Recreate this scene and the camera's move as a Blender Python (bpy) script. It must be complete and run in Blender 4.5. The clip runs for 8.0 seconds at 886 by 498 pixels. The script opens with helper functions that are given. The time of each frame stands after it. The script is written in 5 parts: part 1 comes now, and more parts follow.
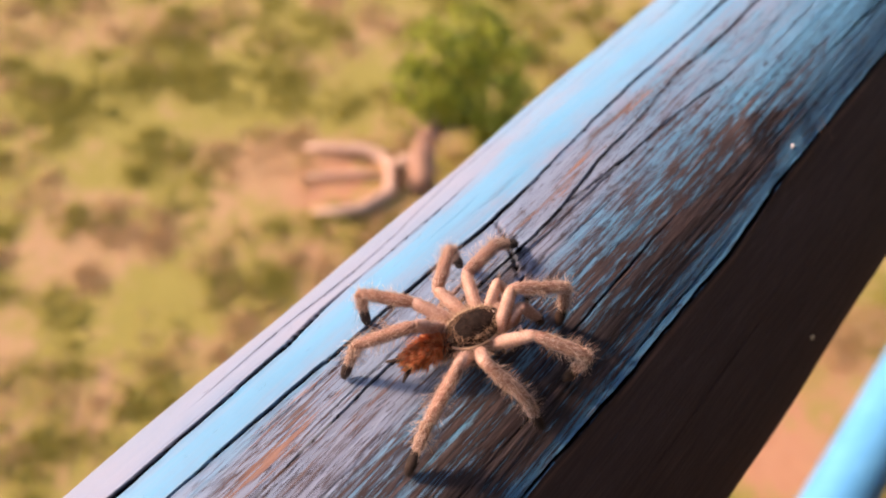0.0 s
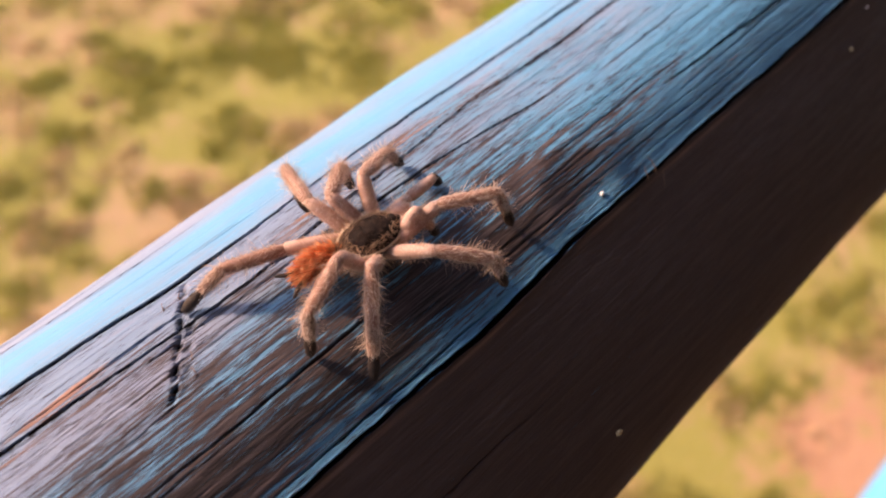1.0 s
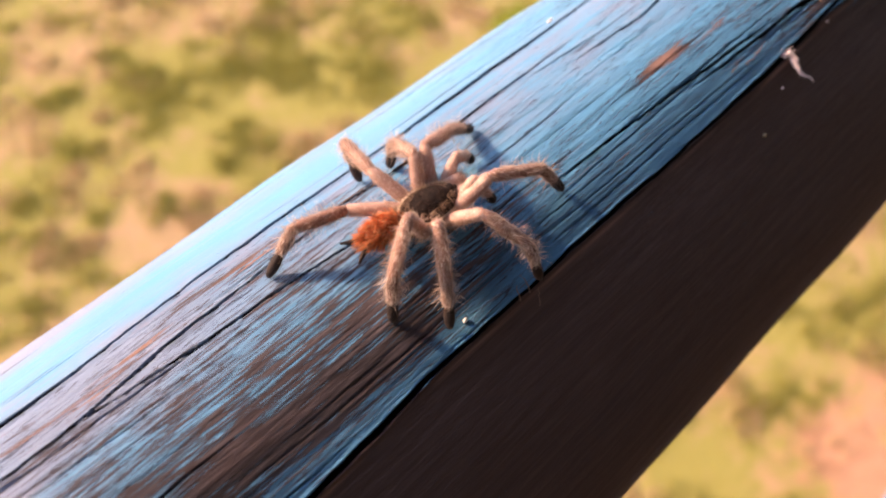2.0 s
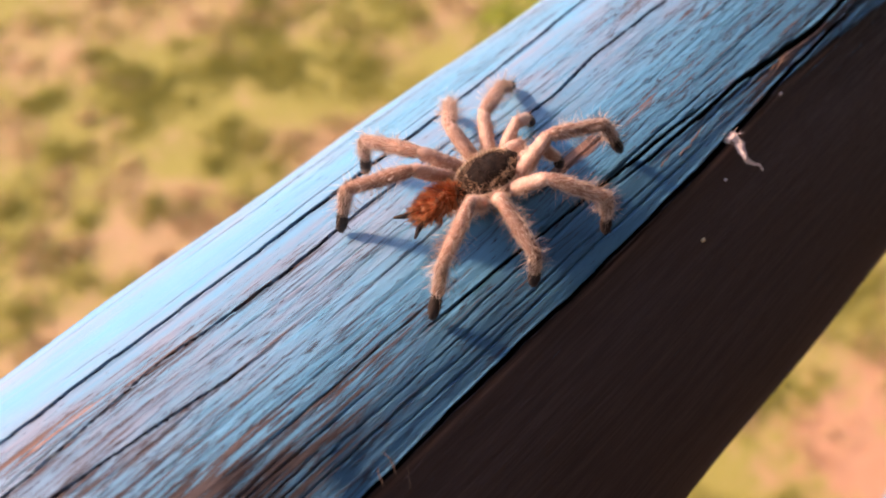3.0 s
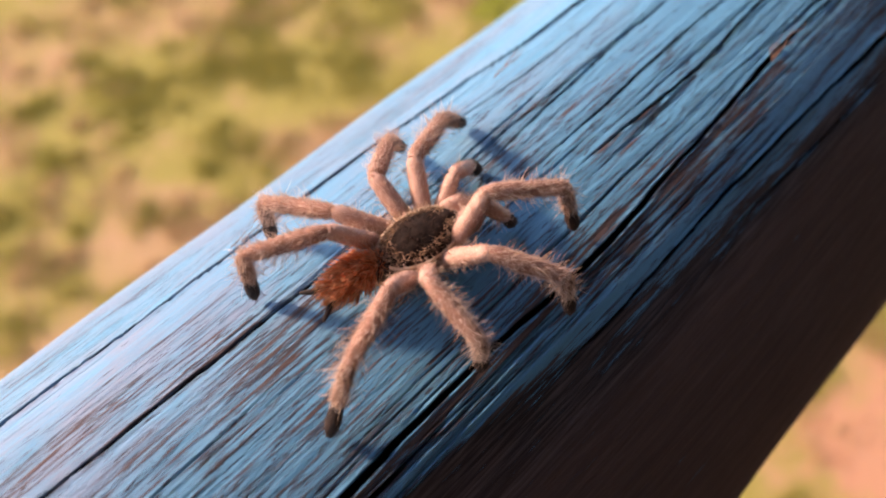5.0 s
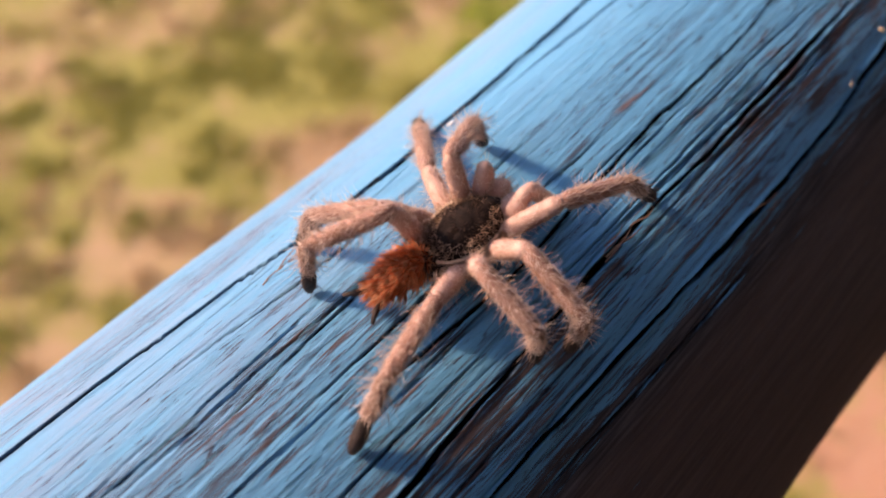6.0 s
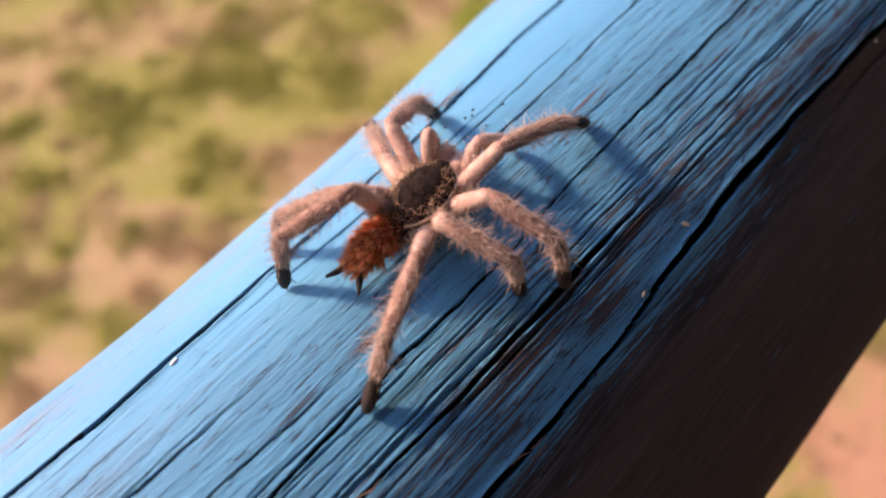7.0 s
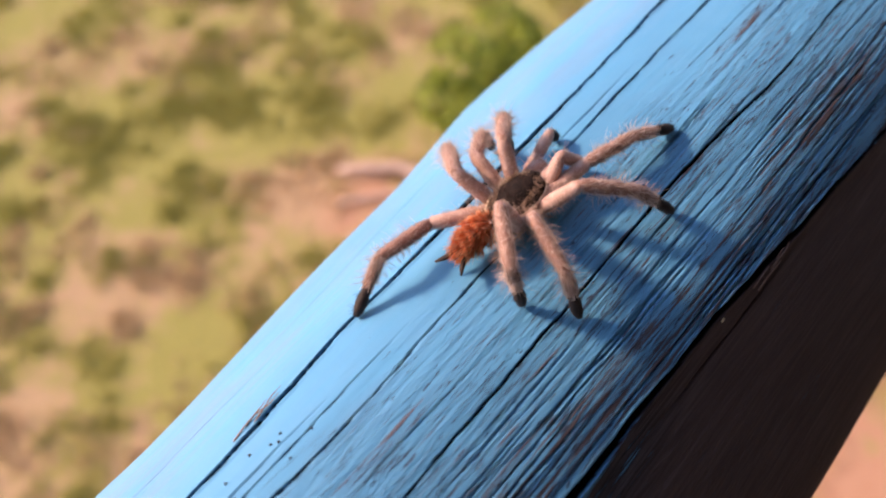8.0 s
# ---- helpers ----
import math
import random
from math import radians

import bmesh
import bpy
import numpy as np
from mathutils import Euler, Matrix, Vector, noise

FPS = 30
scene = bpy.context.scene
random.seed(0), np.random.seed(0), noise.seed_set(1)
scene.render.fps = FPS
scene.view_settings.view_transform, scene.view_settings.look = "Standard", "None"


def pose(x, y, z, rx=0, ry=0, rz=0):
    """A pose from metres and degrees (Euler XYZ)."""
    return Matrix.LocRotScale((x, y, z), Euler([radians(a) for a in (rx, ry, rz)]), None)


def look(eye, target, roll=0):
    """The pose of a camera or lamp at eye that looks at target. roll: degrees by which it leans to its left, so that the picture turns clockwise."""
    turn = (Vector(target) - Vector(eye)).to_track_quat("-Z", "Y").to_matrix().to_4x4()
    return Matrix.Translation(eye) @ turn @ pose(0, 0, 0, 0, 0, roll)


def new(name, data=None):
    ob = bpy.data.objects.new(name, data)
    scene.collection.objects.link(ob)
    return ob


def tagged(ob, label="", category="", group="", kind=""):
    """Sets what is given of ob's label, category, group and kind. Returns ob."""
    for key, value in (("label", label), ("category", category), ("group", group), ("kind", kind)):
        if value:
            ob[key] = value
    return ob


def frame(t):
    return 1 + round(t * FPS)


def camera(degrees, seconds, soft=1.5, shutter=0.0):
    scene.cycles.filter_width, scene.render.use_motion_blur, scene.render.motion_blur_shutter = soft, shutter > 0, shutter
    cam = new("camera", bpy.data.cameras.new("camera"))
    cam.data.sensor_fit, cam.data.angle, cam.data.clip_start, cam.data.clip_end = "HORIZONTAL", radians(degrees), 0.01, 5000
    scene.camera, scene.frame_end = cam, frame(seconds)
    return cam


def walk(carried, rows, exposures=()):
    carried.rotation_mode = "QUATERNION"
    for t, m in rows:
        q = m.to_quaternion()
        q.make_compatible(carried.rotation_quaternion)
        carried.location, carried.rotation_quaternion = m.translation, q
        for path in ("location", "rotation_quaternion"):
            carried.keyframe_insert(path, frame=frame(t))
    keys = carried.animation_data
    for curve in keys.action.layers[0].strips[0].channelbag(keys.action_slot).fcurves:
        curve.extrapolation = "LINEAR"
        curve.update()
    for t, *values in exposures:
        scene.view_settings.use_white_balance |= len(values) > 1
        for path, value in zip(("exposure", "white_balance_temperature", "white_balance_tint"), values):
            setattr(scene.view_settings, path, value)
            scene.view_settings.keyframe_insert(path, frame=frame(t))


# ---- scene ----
RAIL_Z = 5.14      # height of the rail's axis over the lawn
R = 0.08           # its radius
cam = camera(51.9, 8.0, soft=2.0)
cam.data.dof.use_dof = True
cam.data.dof.aperture_fstop = 9
PATH = [
    (0.0, pose(-0.0001, -0.0654, 5.4413, 38.30, -4.54, -50.80)),
    (0.2, pose(0.0612, -0.0721, 5.4321, 37.76, -3.85, -50.03)),
    (0.3, pose(0.0782, -0.0781, 5.4223, 37.72, -4.08, -49.08)),
    (0.5, pose(0.0865, -0.0900, 5.4145, 37.24, -3.18, -48.09)),
    (0.8, pose(0.0923, -0.0974, 5.4154, 36.95, -2.31, -46.77)),
    (1.0, pose(0.1153, -0.1120, 5.4158, 36.83, -1.78, -45.92)),
    (1.2, pose(0.1126, -0.1192, 5.4147, 36.92, -1.75, -45.69)),
    (1.5, pose(0.1386, -0.1235, 5.4214, 37.01, -0.73, -45.61)),
    (1.8, pose(0.1548, -0.1202, 5.4228, 37.13, -0.57, -45.60)),
    (2.0, pose(0.1771, -0.1163, 5.4186, 37.19, -0.32, -45.90)),
    (2.2, pose(0.1972, -0.1065, 5.4176, 37.17, -0.20, -46.41)),
    (3.3, pose(0.2723, -0.0970, 5.3962, 36.62, 0.14, -46.84)),
    (3.5, pose(0.2942, -0.0975, 5.4016, 36.79, 0.28, -46.75)),
    (3.8, pose(0.3168, -0.0932, 5.4162, 36.64, 0.95, -46.96)),
    (4.0, pose(0.3358, -0.0961, 5.4107, 36.92, 1.03, -46.62)),
    (4.2, pose(0.3568, -0.0947, 5.4055, 36.68, 1.48, -46.79)),
    (5.3, pose(0.4895, -0.0845, 5.3715, 35.49, 1.75, -47.53)),
    (5.5, pose(0.5012, -0.0825, 5.3729, 35.49, 1.61, -47.37)),
    (5.7, pose(0.5269, -0.0769, 5.3780, 35.19, 2.13, -47.98)),
    (6.0, pose(0.5461, -0.0767, 5.3681, 35.50, 1.92, -47.99)),
    (6.3, pose(0.5713, -0.0746, 5.3667, 35.21, 2.65, -48.61)),
    (6.5, pose(0.5815, -0.0743, 5.3748, 35.33, 2.30, -48.19)),
    (6.7, pose(0.6019, -0.0780, 5.3698, 35.33, 2.71, -48.50)),
    (7.0, pose(0.6257, -0.0822, 5.3750, 35.47, 2.70, -48.54)),
    (7.3, pose(0.6548, -0.0807, 5.3780, 35.66, 3.44, -49.15)),
    (7.5, pose(0.6599, -0.0797, 5.3794, 35.87, 3.04, -49.10)),
    (7.7, pose(0.6798, -0.0755, 5.3862, 36.08, 3.27, -49.42)),
    (7.8, pose(0.6908, -0.0739, 5.3905, 36.10, 3.17, -49.71)),
    (8.0, pose(0.7025, -0.0710, 5.4028, 36.30, 2.69, -49.92)),
]
# seconds, metres along the rail, degrees round it, heading
BODY = [
    (0.0, 0.1235, 87.0, -15), (0.3, 0.1550, 87.9, -14), (0.5, 0.1724, 88.7, -13), (0.7, 0.1898, 89.9, -14), (0.8, 0.1963, 90.5, -11), (1.0, 0.2079, 91.1, -6), (1.2, 0.2249, 90.5, -14), (1.5, 0.2462, 92.1, -13), (1.8, 0.2735, 93.8, -9), (2.0, 0.2879, 91.8, -6), (2.2, 0.3023, 92.5, -6), (3.3, 0.3848, 90.1, -6), (3.5, 0.3992, 88.7, -6), (3.8, 0.4171, 90.8, -10), (4.0, 0.4314, 91.2, -12), (4.2, 0.4427, 91.3, -11)] + [
    (5.3, 0.5701, 93.6, -7), (5.5, 0.5815, 93.6, -6), (5.7, 0.6000, 93.8, -5), (6.0, 0.6213, 93.8, -4), (6.3, 0.6474, 93.8, -3), (6.5, 0.6627, 90.8, -2), (6.7, 0.6817, 91.5, 2), (7.0, 0.7050, 87.0, 8), (7.2, 0.7209, 88.2, 7), (7.3, 0.7314, 86.4, 6), (7.5, 0.7530, 83.9, 4), (7.6, 0.7647, 84.1, 3), (7.8, 0.7886, 82.0, 2), (8.0, 0.8179, 80.3, 1)]
# seconds, metres along the rail, degrees round it, height in mm
FOOT_L4 = [
    (0.0, 0.0941, 72.4, 1), (0.3, 0.1125, 75.1, 1), (0.5, 0.1332, 73.3, 1), (0.7, 0.1656, 75.2, 1), (0.8, 0.1578, 76.2, 1), (1.0, 0.1639, 77.1, 1), (1.2, 0.1992, 78.4, 1), (1.5, 0.2034, 77.6, 1), (1.8, 0.2460, 78.1, 1), (2.0, 0.2468, 79.5, 1), (2.2, 0.2640, 77.8, 1), (2.34, 0.2844, 77.2, 1), (2.48, 0.2881, 78.4, 1), (2.61, 0.2926, 78.1, 1), (2.75, 0.3051, 77.0, 1), (2.89, 0.3240, 77.6, 1)] + [
    (3.03, 0.3316, 77.4, 1), (3.16, 0.3344, 76.2, 1), (3.3, 0.3445, 76.5, 1), (3.5, 0.3706, 76.4, 1), (3.8, 0.3740, 75.6, 1), (4.0, 0.4079, 76.9, 1), (4.2, 0.4120, 77.9, 1), (4.34, 0.4196, 76.9, 1), (4.48, 0.4487, 78.3, 1), (4.61, 0.4599, 78.8, 1), (4.75, 0.4667, 78.6, 1), (4.89, 0.4916, 79.2, 1), (5.03, 0.5097, 80.3, 1), (5.16, 0.5152, 79.7, 1), (5.3, 0.5390, 79.2, 1), (5.5, 0.5526, 81.0, 1)] + [
    (5.7, 0.5574, 79.6, 1), (6.0, 0.5971, 82.2, 1), (6.3, 0.6089, 81.5, 1), (6.5, 0.6351, 81.0, 1), (6.7, 0.6382, 81.0, 1), (7.0, 0.6761, 78.9, 1), (7.2, 0.6786, 82.3, 1), (7.3, 0.7068, 72.6, 1), (7.5, 0.7206, 75.1, 1), (7.6, 0.7230, 74.8, 1), (7.8, 0.7715, 70.0, 1), (8.0, 0.7736, 69.5, 1)]
FOOT_L3 = [
    (0.0, 0.1125, 66.9, 1), (0.3, 0.1587, 65.9, 1), (0.5, 0.1603, 67.6, 1), (0.7, 0.1709, 66.6, 1), (0.8, 0.1847, 66.1, 1), (1.0, 0.2084, 74.4, 1), (1.2, 0.2041, 72.2, 1), (1.5, 0.2481, 74.3, 1), (1.8, 0.2482, 71.5, 1), (2.0, 0.2888, 72.4, 1), (2.2, 0.2901, 70.8, 1), (2.34, 0.2903, 70.2, 1), (2.48, 0.3138, 71.5, 1), (2.61, 0.3301, 71.7, 1), (2.75, 0.3332, 69.7, 1), (2.89, 0.3354, 69.6, 1)] + [
    (3.03, 0.3511, 69.7, 1), (3.16, 0.3693, 69.7, 1), (3.3, 0.3758, 68.2, 1), (3.5, 0.3774, 68.0, 1), (3.8, 0.4158, 69.6, 1), (4.0, 0.4148, 69.1, 1), (4.2, 0.4322, 67.1, 1), (4.34, 0.4547, 70.4, 1), (4.48, 0.4589, 70.3, 1), (4.61, 0.4779, 69.6, 1), (4.75, 0.5040, 71.1, 1), (4.89, 0.5114, 71.8, 1), (5.03, 0.5231, 71.9, 1), (5.16, 0.5521, 71.4, 1), (5.3, 0.5621, 72.8, 1), (5.5, 0.5634, 72.7, 1)] + [
    (5.7, 0.6046, 70.8, 1), (6.0, 0.6046, 73.5, 1), (6.3, 0.6433, 74.9, 1), (6.5, 0.6414, 73.1, 1), (6.7, 0.6839, 68.3, 1), (7.0, 0.6824, 70.6, 1), (7.2, 0.7158, 70.4, 1), (7.3, 0.7177, 63.6, 1), (7.5, 0.7500, 55.0, 1), (7.6, 0.7673, 63.1, 1), (7.8, 0.7707, 61.3, 1), (8.0, 0.8248, 63.3, 1)]
FOOT_L2 = [
    (0.0, 0.1463, 72.9, 1), (0.3, 0.1732, 71.1, 1), (0.5, 0.1879, 72.9, 1), (0.7, 0.2193, 71.4, 1), (0.8, 0.2193, 70.1, 1), (1.0, 0.2227, 76.1, 1), (1.2, 0.2428, 76.4, 1), (1.5, 0.2638, 78.2, 1), (1.8, 0.3008, 66.6, 1), (2.0, 0.2985, 74.3, 1), (2.2, 0.3213, 66.4, 1), (2.34, 0.3372, 67.2, 1), (2.48, 0.3405, 72.1, 1), (2.61, 0.3469, 72.4, 1), (2.75, 0.3574, 68.1, 1), (2.89, 0.3729, 70.0, 1)] + [
    (3.03, 0.3828, 70.7, 1), (3.16, 0.3875, 70.3, 1), (3.3, 0.3915, 68.4, 1), (3.5, 0.4203, 69.7, 1), (3.8, 0.4269, 69.6, 1), (4.0, 0.4489, 71.2, 1), (4.2, 0.4666, 66.2, 1), (4.34, 0.4710, 70.6, 1), (4.48, 0.4937, 72.0, 1), (4.61, 0.5108, 70.4, 1), (4.75, 0.5195, 71.9, 1), (4.89, 0.5414, 72.9, 1), (5.03, 0.5601, 75.5, 1), (5.16, 0.5692, 73.7, 1), (5.3, 0.5901, 72.1, 1), (5.5, 0.6040, 79.0, 1)] + [
    (5.7, 0.6144, 73.3, 1), (6.0, 0.6462, 69.8, 3), (6.3, 0.6548, 76.1, 1), (6.5, 0.6873, 69.2, 3), (6.7, 0.6886, 73.6, 1), (7.0, 0.7255, 60.0, 5), (7.2, 0.7309, 72.1, 1), (7.3, 0.7539, 66.0, 1), (7.5, 0.7736, 62.9, 1), (7.6, 0.7796, 62.2, 1), (7.8, 0.8229, 52.8, 4), (8.0, 0.8394, 62.6, 1)]
FOOT_L1 = [
    (0.0, 0.1642, 78.8, 1), (0.3, 0.1883, 72.6, 1), (0.5, 0.2115, 75.9, 1), (0.7, 0.2354, 81.4, 1), (0.8, 0.2261, 83.9, 1), (1.0, 0.2386, 78.8, 1), (1.2, 0.2641, 78.3, 1), (1.5, 0.2721, 79.9, 1), (1.8, 0.3161, 76.9, 1), (2.0, 0.3258, 80.1, 1), (2.2, 0.3339, 76.5, 1), (2.34, 0.3527, 75.7, 1), (2.48, 0.3608, 77.9, 1), (2.61, 0.3682, 78.3, 1), (2.75, 0.3785, 73.6, 1), (2.89, 0.3903, 74.9, 1)] + [
    (3.03, 0.4014, 75.5, 1), (3.16, 0.4126, 75.7, 1), (3.3, 0.4229, 69.0, 1), (3.5, 0.4358, 74.3, 1), (3.8, 0.4586, 75.1, 1), (4.0, 0.4576, 77.2, 1), (4.2, 0.4765, 69.0, 1), (4.34, 0.4966, 76.4, 1), (4.48, 0.5054, 77.7, 1), (4.61, 0.5237, 74.8, 1), (4.75, 0.5435, 77.7, 1), (4.89, 0.5572, 79.8, 1), (5.03, 0.5739, 80.1, 1), (5.16, 0.5905, 79.1, 1), (5.3, 0.6053, 81.7, 1), (5.5, 0.6215, 80.8, 3)] + [
    (5.7, 0.6380, 79.2, 1), (6.0, 0.6476, 83.2, 1), (6.3, 0.6798, 77.5, 1), (6.5, 0.7027, 72.5, 3), (6.7, 0.7205, 70.3, 1), (7.0, 0.7344, 71.4, 1), (7.2, 0.7401, 71.5, 1), (7.3, 0.7682, 63.6, 1), (7.5, 0.7933, 66.3, 7), (7.6, 0.8033, 65.3, 9), (7.8, 0.8395, 64.2, 1), (8.0, 0.8370, 68.9, 1)]
FOOT_R1 = [
    (0.0, 0.1476, 98.1, 1), (0.3, 0.1956, 100.8, 1), (0.5, 0.1927, 98.7, 1), (0.7, 0.2196, 102.4, 1), (0.8, 0.2251, 105.5, 1), (1.0, 0.2460, 104.8, 1), (1.2, 0.2634, 105.8, 1), (1.5, 0.2862, 105.7, 1), (1.8, 0.2948, 104.8, 1), (2.0, 0.3270, 105.0, 1), (2.2, 0.3329, 104.2, 1), (2.34, 0.3389, 103.4, 1), (2.48, 0.3581, 104.4, 1), (2.61, 0.3689, 104.0, 1), (2.75, 0.3775, 102.4, 1), (2.89, 0.3898, 102.5, 1)] + [
    (3.03, 0.4008, 102.5, 1), (3.16, 0.4059, 101.2, 1), (3.3, 0.4252, 100.6, 1), (3.5, 0.4406, 100.7, 1), (3.8, 0.4425, 100.0, 1), (4.0, 0.4600, 102.1, 1), (4.2, 0.4838, 104.2, 1), (4.34, 0.4864, 101.8, 1), (4.48, 0.5057, 103.7, 1), (4.61, 0.5258, 104.7, 1), (4.75, 0.5377, 104.6, 1), (4.89, 0.5514, 106.4, 1), (5.03, 0.5680, 106.7, 1), (5.16, 0.5860, 107.4, 1), (5.3, 0.5967, 108.6, 1), (5.5, 0.6051, 107.8, 1)] + [
    (5.7, 0.6333, 108.9, 1), (6.0, 0.6615, 108.4, 1), (6.3, 0.6769, 104.0, 1), (6.5, 0.6886, 103.3, 1), (6.7, 0.7240, 101.1, 1), (7.0, 0.7513, 94.1, 1), (7.2, 0.7533, 94.7, 1), (7.3, 0.7564, 90.3, 1), (7.5, 0.7959, 91.5, 1), (7.6, 0.8168, 87.5, 1), (7.8, 0.8139, 90.8, 1), (8.0, 0.8691, 90.7, 1)]
FOOT_R2 = [
    (0.0, 0.1353, 106.4, 1), (0.3, 0.1740, 106.7, 1), (0.5, 0.1931, 108.8, 1), (0.7, 0.2036, 109.5, 1), (0.8, 0.2008, 109.3, 1), (1.0, 0.2324, 113.1, 1), (1.2, 0.2320, 112.5, 1), (1.5, 0.2647, 114.1, 1), (1.8, 0.2851, 113.0, 1), (2.0, 0.3023, 115.7, 1), (2.2, 0.3239, 111.4, 1), (2.34, 0.3246, 111.8, 1), (2.48, 0.3371, 113.7, 1), (2.61, 0.3505, 113.4, 1), (2.75, 0.3591, 110.9, 1), (2.89, 0.3658, 111.5, 1)] + [
    (3.03, 0.3794, 111.5, 1), (3.16, 0.3935, 110.6, 1), (3.3, 0.3936, 110.2, 1), (3.5, 0.4121, 109.7, 1), (3.8, 0.4394, 109.7, 1), (4.0, 0.4421, 111.8, 1), (4.2, 0.4569, 111.7, 1), (4.34, 0.4788, 111.1, 1), (4.48, 0.4870, 112.7, 1), (4.61, 0.5042, 112.9, 1), (4.75, 0.5258, 112.7, 1), (4.89, 0.5393, 114.0, 1), (5.03, 0.5528, 115.1, 1), (5.16, 0.5722, 114.4, 1), (5.3, 0.5913, 114.8, 1), (5.5, 0.5976, 116.7, 1)] + [
    (5.7, 0.6191, 114.8, 1), (6.0, 0.6223, 114.3, 1), (6.3, 0.6756, 114.5, 1), (6.5, 0.6828, 112.0, 1), (6.7, 0.7116, 110.4, 1), (7.0, 0.7144, 109.9, 1), (7.2, 0.7546, 104.1, 1), (7.3, 0.7642, 102.2, 1), (7.5, 0.7664, 102.7, 1), (7.6, 0.7943, 100.1, 1), (7.8, 0.8154, 101.6, 1), (8.0, 0.8456, 101.3, 1)]
FOOT_R3 = [
    (0.0, 0.1194, 109.4, 1), (0.3, 0.1395, 103.6, 1), (0.5, 0.1641, 110.4, 1), (0.7, 0.1884, 107.8, 1), (0.8, 0.1791, 109.5, 1), (1.0, 0.1867, 110.5, 1), (1.2, 0.2218, 108.5, 1), (1.5, 0.2244, 111.4, 1), (1.8, 0.2739, 110.0, 1), (2.0, 0.2720, 111.2, 1), (2.2, 0.2908, 112.9, 1), (2.34, 0.3113, 109.2, 1), (2.48, 0.3125, 110.4, 1), (2.61, 0.3177, 110.9, 1), (2.75, 0.3375, 110.3, 1), (2.89, 0.3491, 109.5, 1)] + [
    (3.03, 0.3536, 109.5, 1), (3.16, 0.3604, 108.8, 1), (3.3, 0.3856, 108.3, 1), (3.5, 0.3878, 108.1, 1), (3.8, 0.4041, 108.4, 1), (4.0, 0.4348, 109.4, 1), (4.2, 0.4335, 111.4, 1), (4.34, 0.4479, 109.6, 1), (4.48, 0.4742, 110.3, 1), (4.61, 0.4821, 111.3, 1), (4.75, 0.4912, 110.7, 1), (4.89, 0.5170, 111.5, 1), (5.03, 0.5297, 111.6, 1), (5.16, 0.5357, 111.2, 1), (5.3, 0.5671, 112.9, 1), (5.5, 0.5714, 112.0, 1)] + [
    (5.7, 0.5762, 110.8, 1), (6.0, 0.6156, 112.0, 1), (6.3, 0.6391, 115.0, 1), (6.5, 0.6625, 109.2, 1), (6.7, 0.6646, 109.6, 1), (7.0, 0.7062, 106.0, 1), (7.2, 0.7100, 107.2, 1), (7.3, 0.7367, 104.1, 1), (7.5, 0.7558, 104.4, 1), (7.6, 0.7546, 103.9, 1), (7.8, 0.7978, 100.0, 1), (8.0, 0.8047, 101.2, 1)]
FOOT_R4 = [
    (0.0, 0.0822, 96.2, 1), (0.3, 0.1322, 96.2, 1), (0.5, 0.1301, 95.6, 1), (0.7, 0.1436, 97.6, 1), (0.8, 0.1484, 99.0, 1), (1.0, 0.1783, 100.1, 1), (1.2, 0.1767, 100.7, 1), (1.5, 0.2223, 102.1, 1), (1.8, 0.2256, 102.0, 1), (2.0, 0.2610, 103.2, 1), (2.2, 0.2683, 102.6, 1), (2.34, 0.2677, 101.4, 1), (2.48, 0.2887, 102.4, 1), (2.61, 0.3042, 102.3, 1), (2.75, 0.3094, 102.0, 1), (2.89, 0.3137, 102.6, 1)] + [
    (3.03, 0.3285, 102.2, 1), (3.16, 0.3432, 100.7, 1), (3.3, 0.3514, 102.2, 1), (3.5, 0.3591, 102.0, 1), (3.8, 0.3871, 99.9, 1), (4.0, 0.3877, 100.5, 1), (4.2, 0.4123, 103.2, 1), (4.34, 0.4267, 100.9, 1), (4.48, 0.4333, 102.0, 1), (4.61, 0.4549, 103.2, 1), (4.75, 0.4759, 102.2, 1), (4.89, 0.4842, 102.5, 1), (5.03, 0.4990, 103.8, 1), (5.16, 0.5235, 103.2, 1), (5.3, 0.5322, 102.3, 1), (5.5, 0.5397, 104.5, 1)] + [
    (5.7, 0.5739, 103.3, 1), (6.0, 0.5791, 103.4, 1), (6.3, 0.6160, 103.9, 1), (6.5, 0.6208, 104.1, 1), (6.7, 0.6618, 102.6, 1), (7.0, 0.6667, 102.1, 1), (7.2, 0.7032, 99.6, 1), (7.3, 0.7058, 97.3, 1), (7.5, 0.7196, 95.8, 1), (7.6, 0.7505, 95.2, 1), (7.8, 0.7539, 93.1, 1), (8.0, 0.7985, 92.6, 1)]
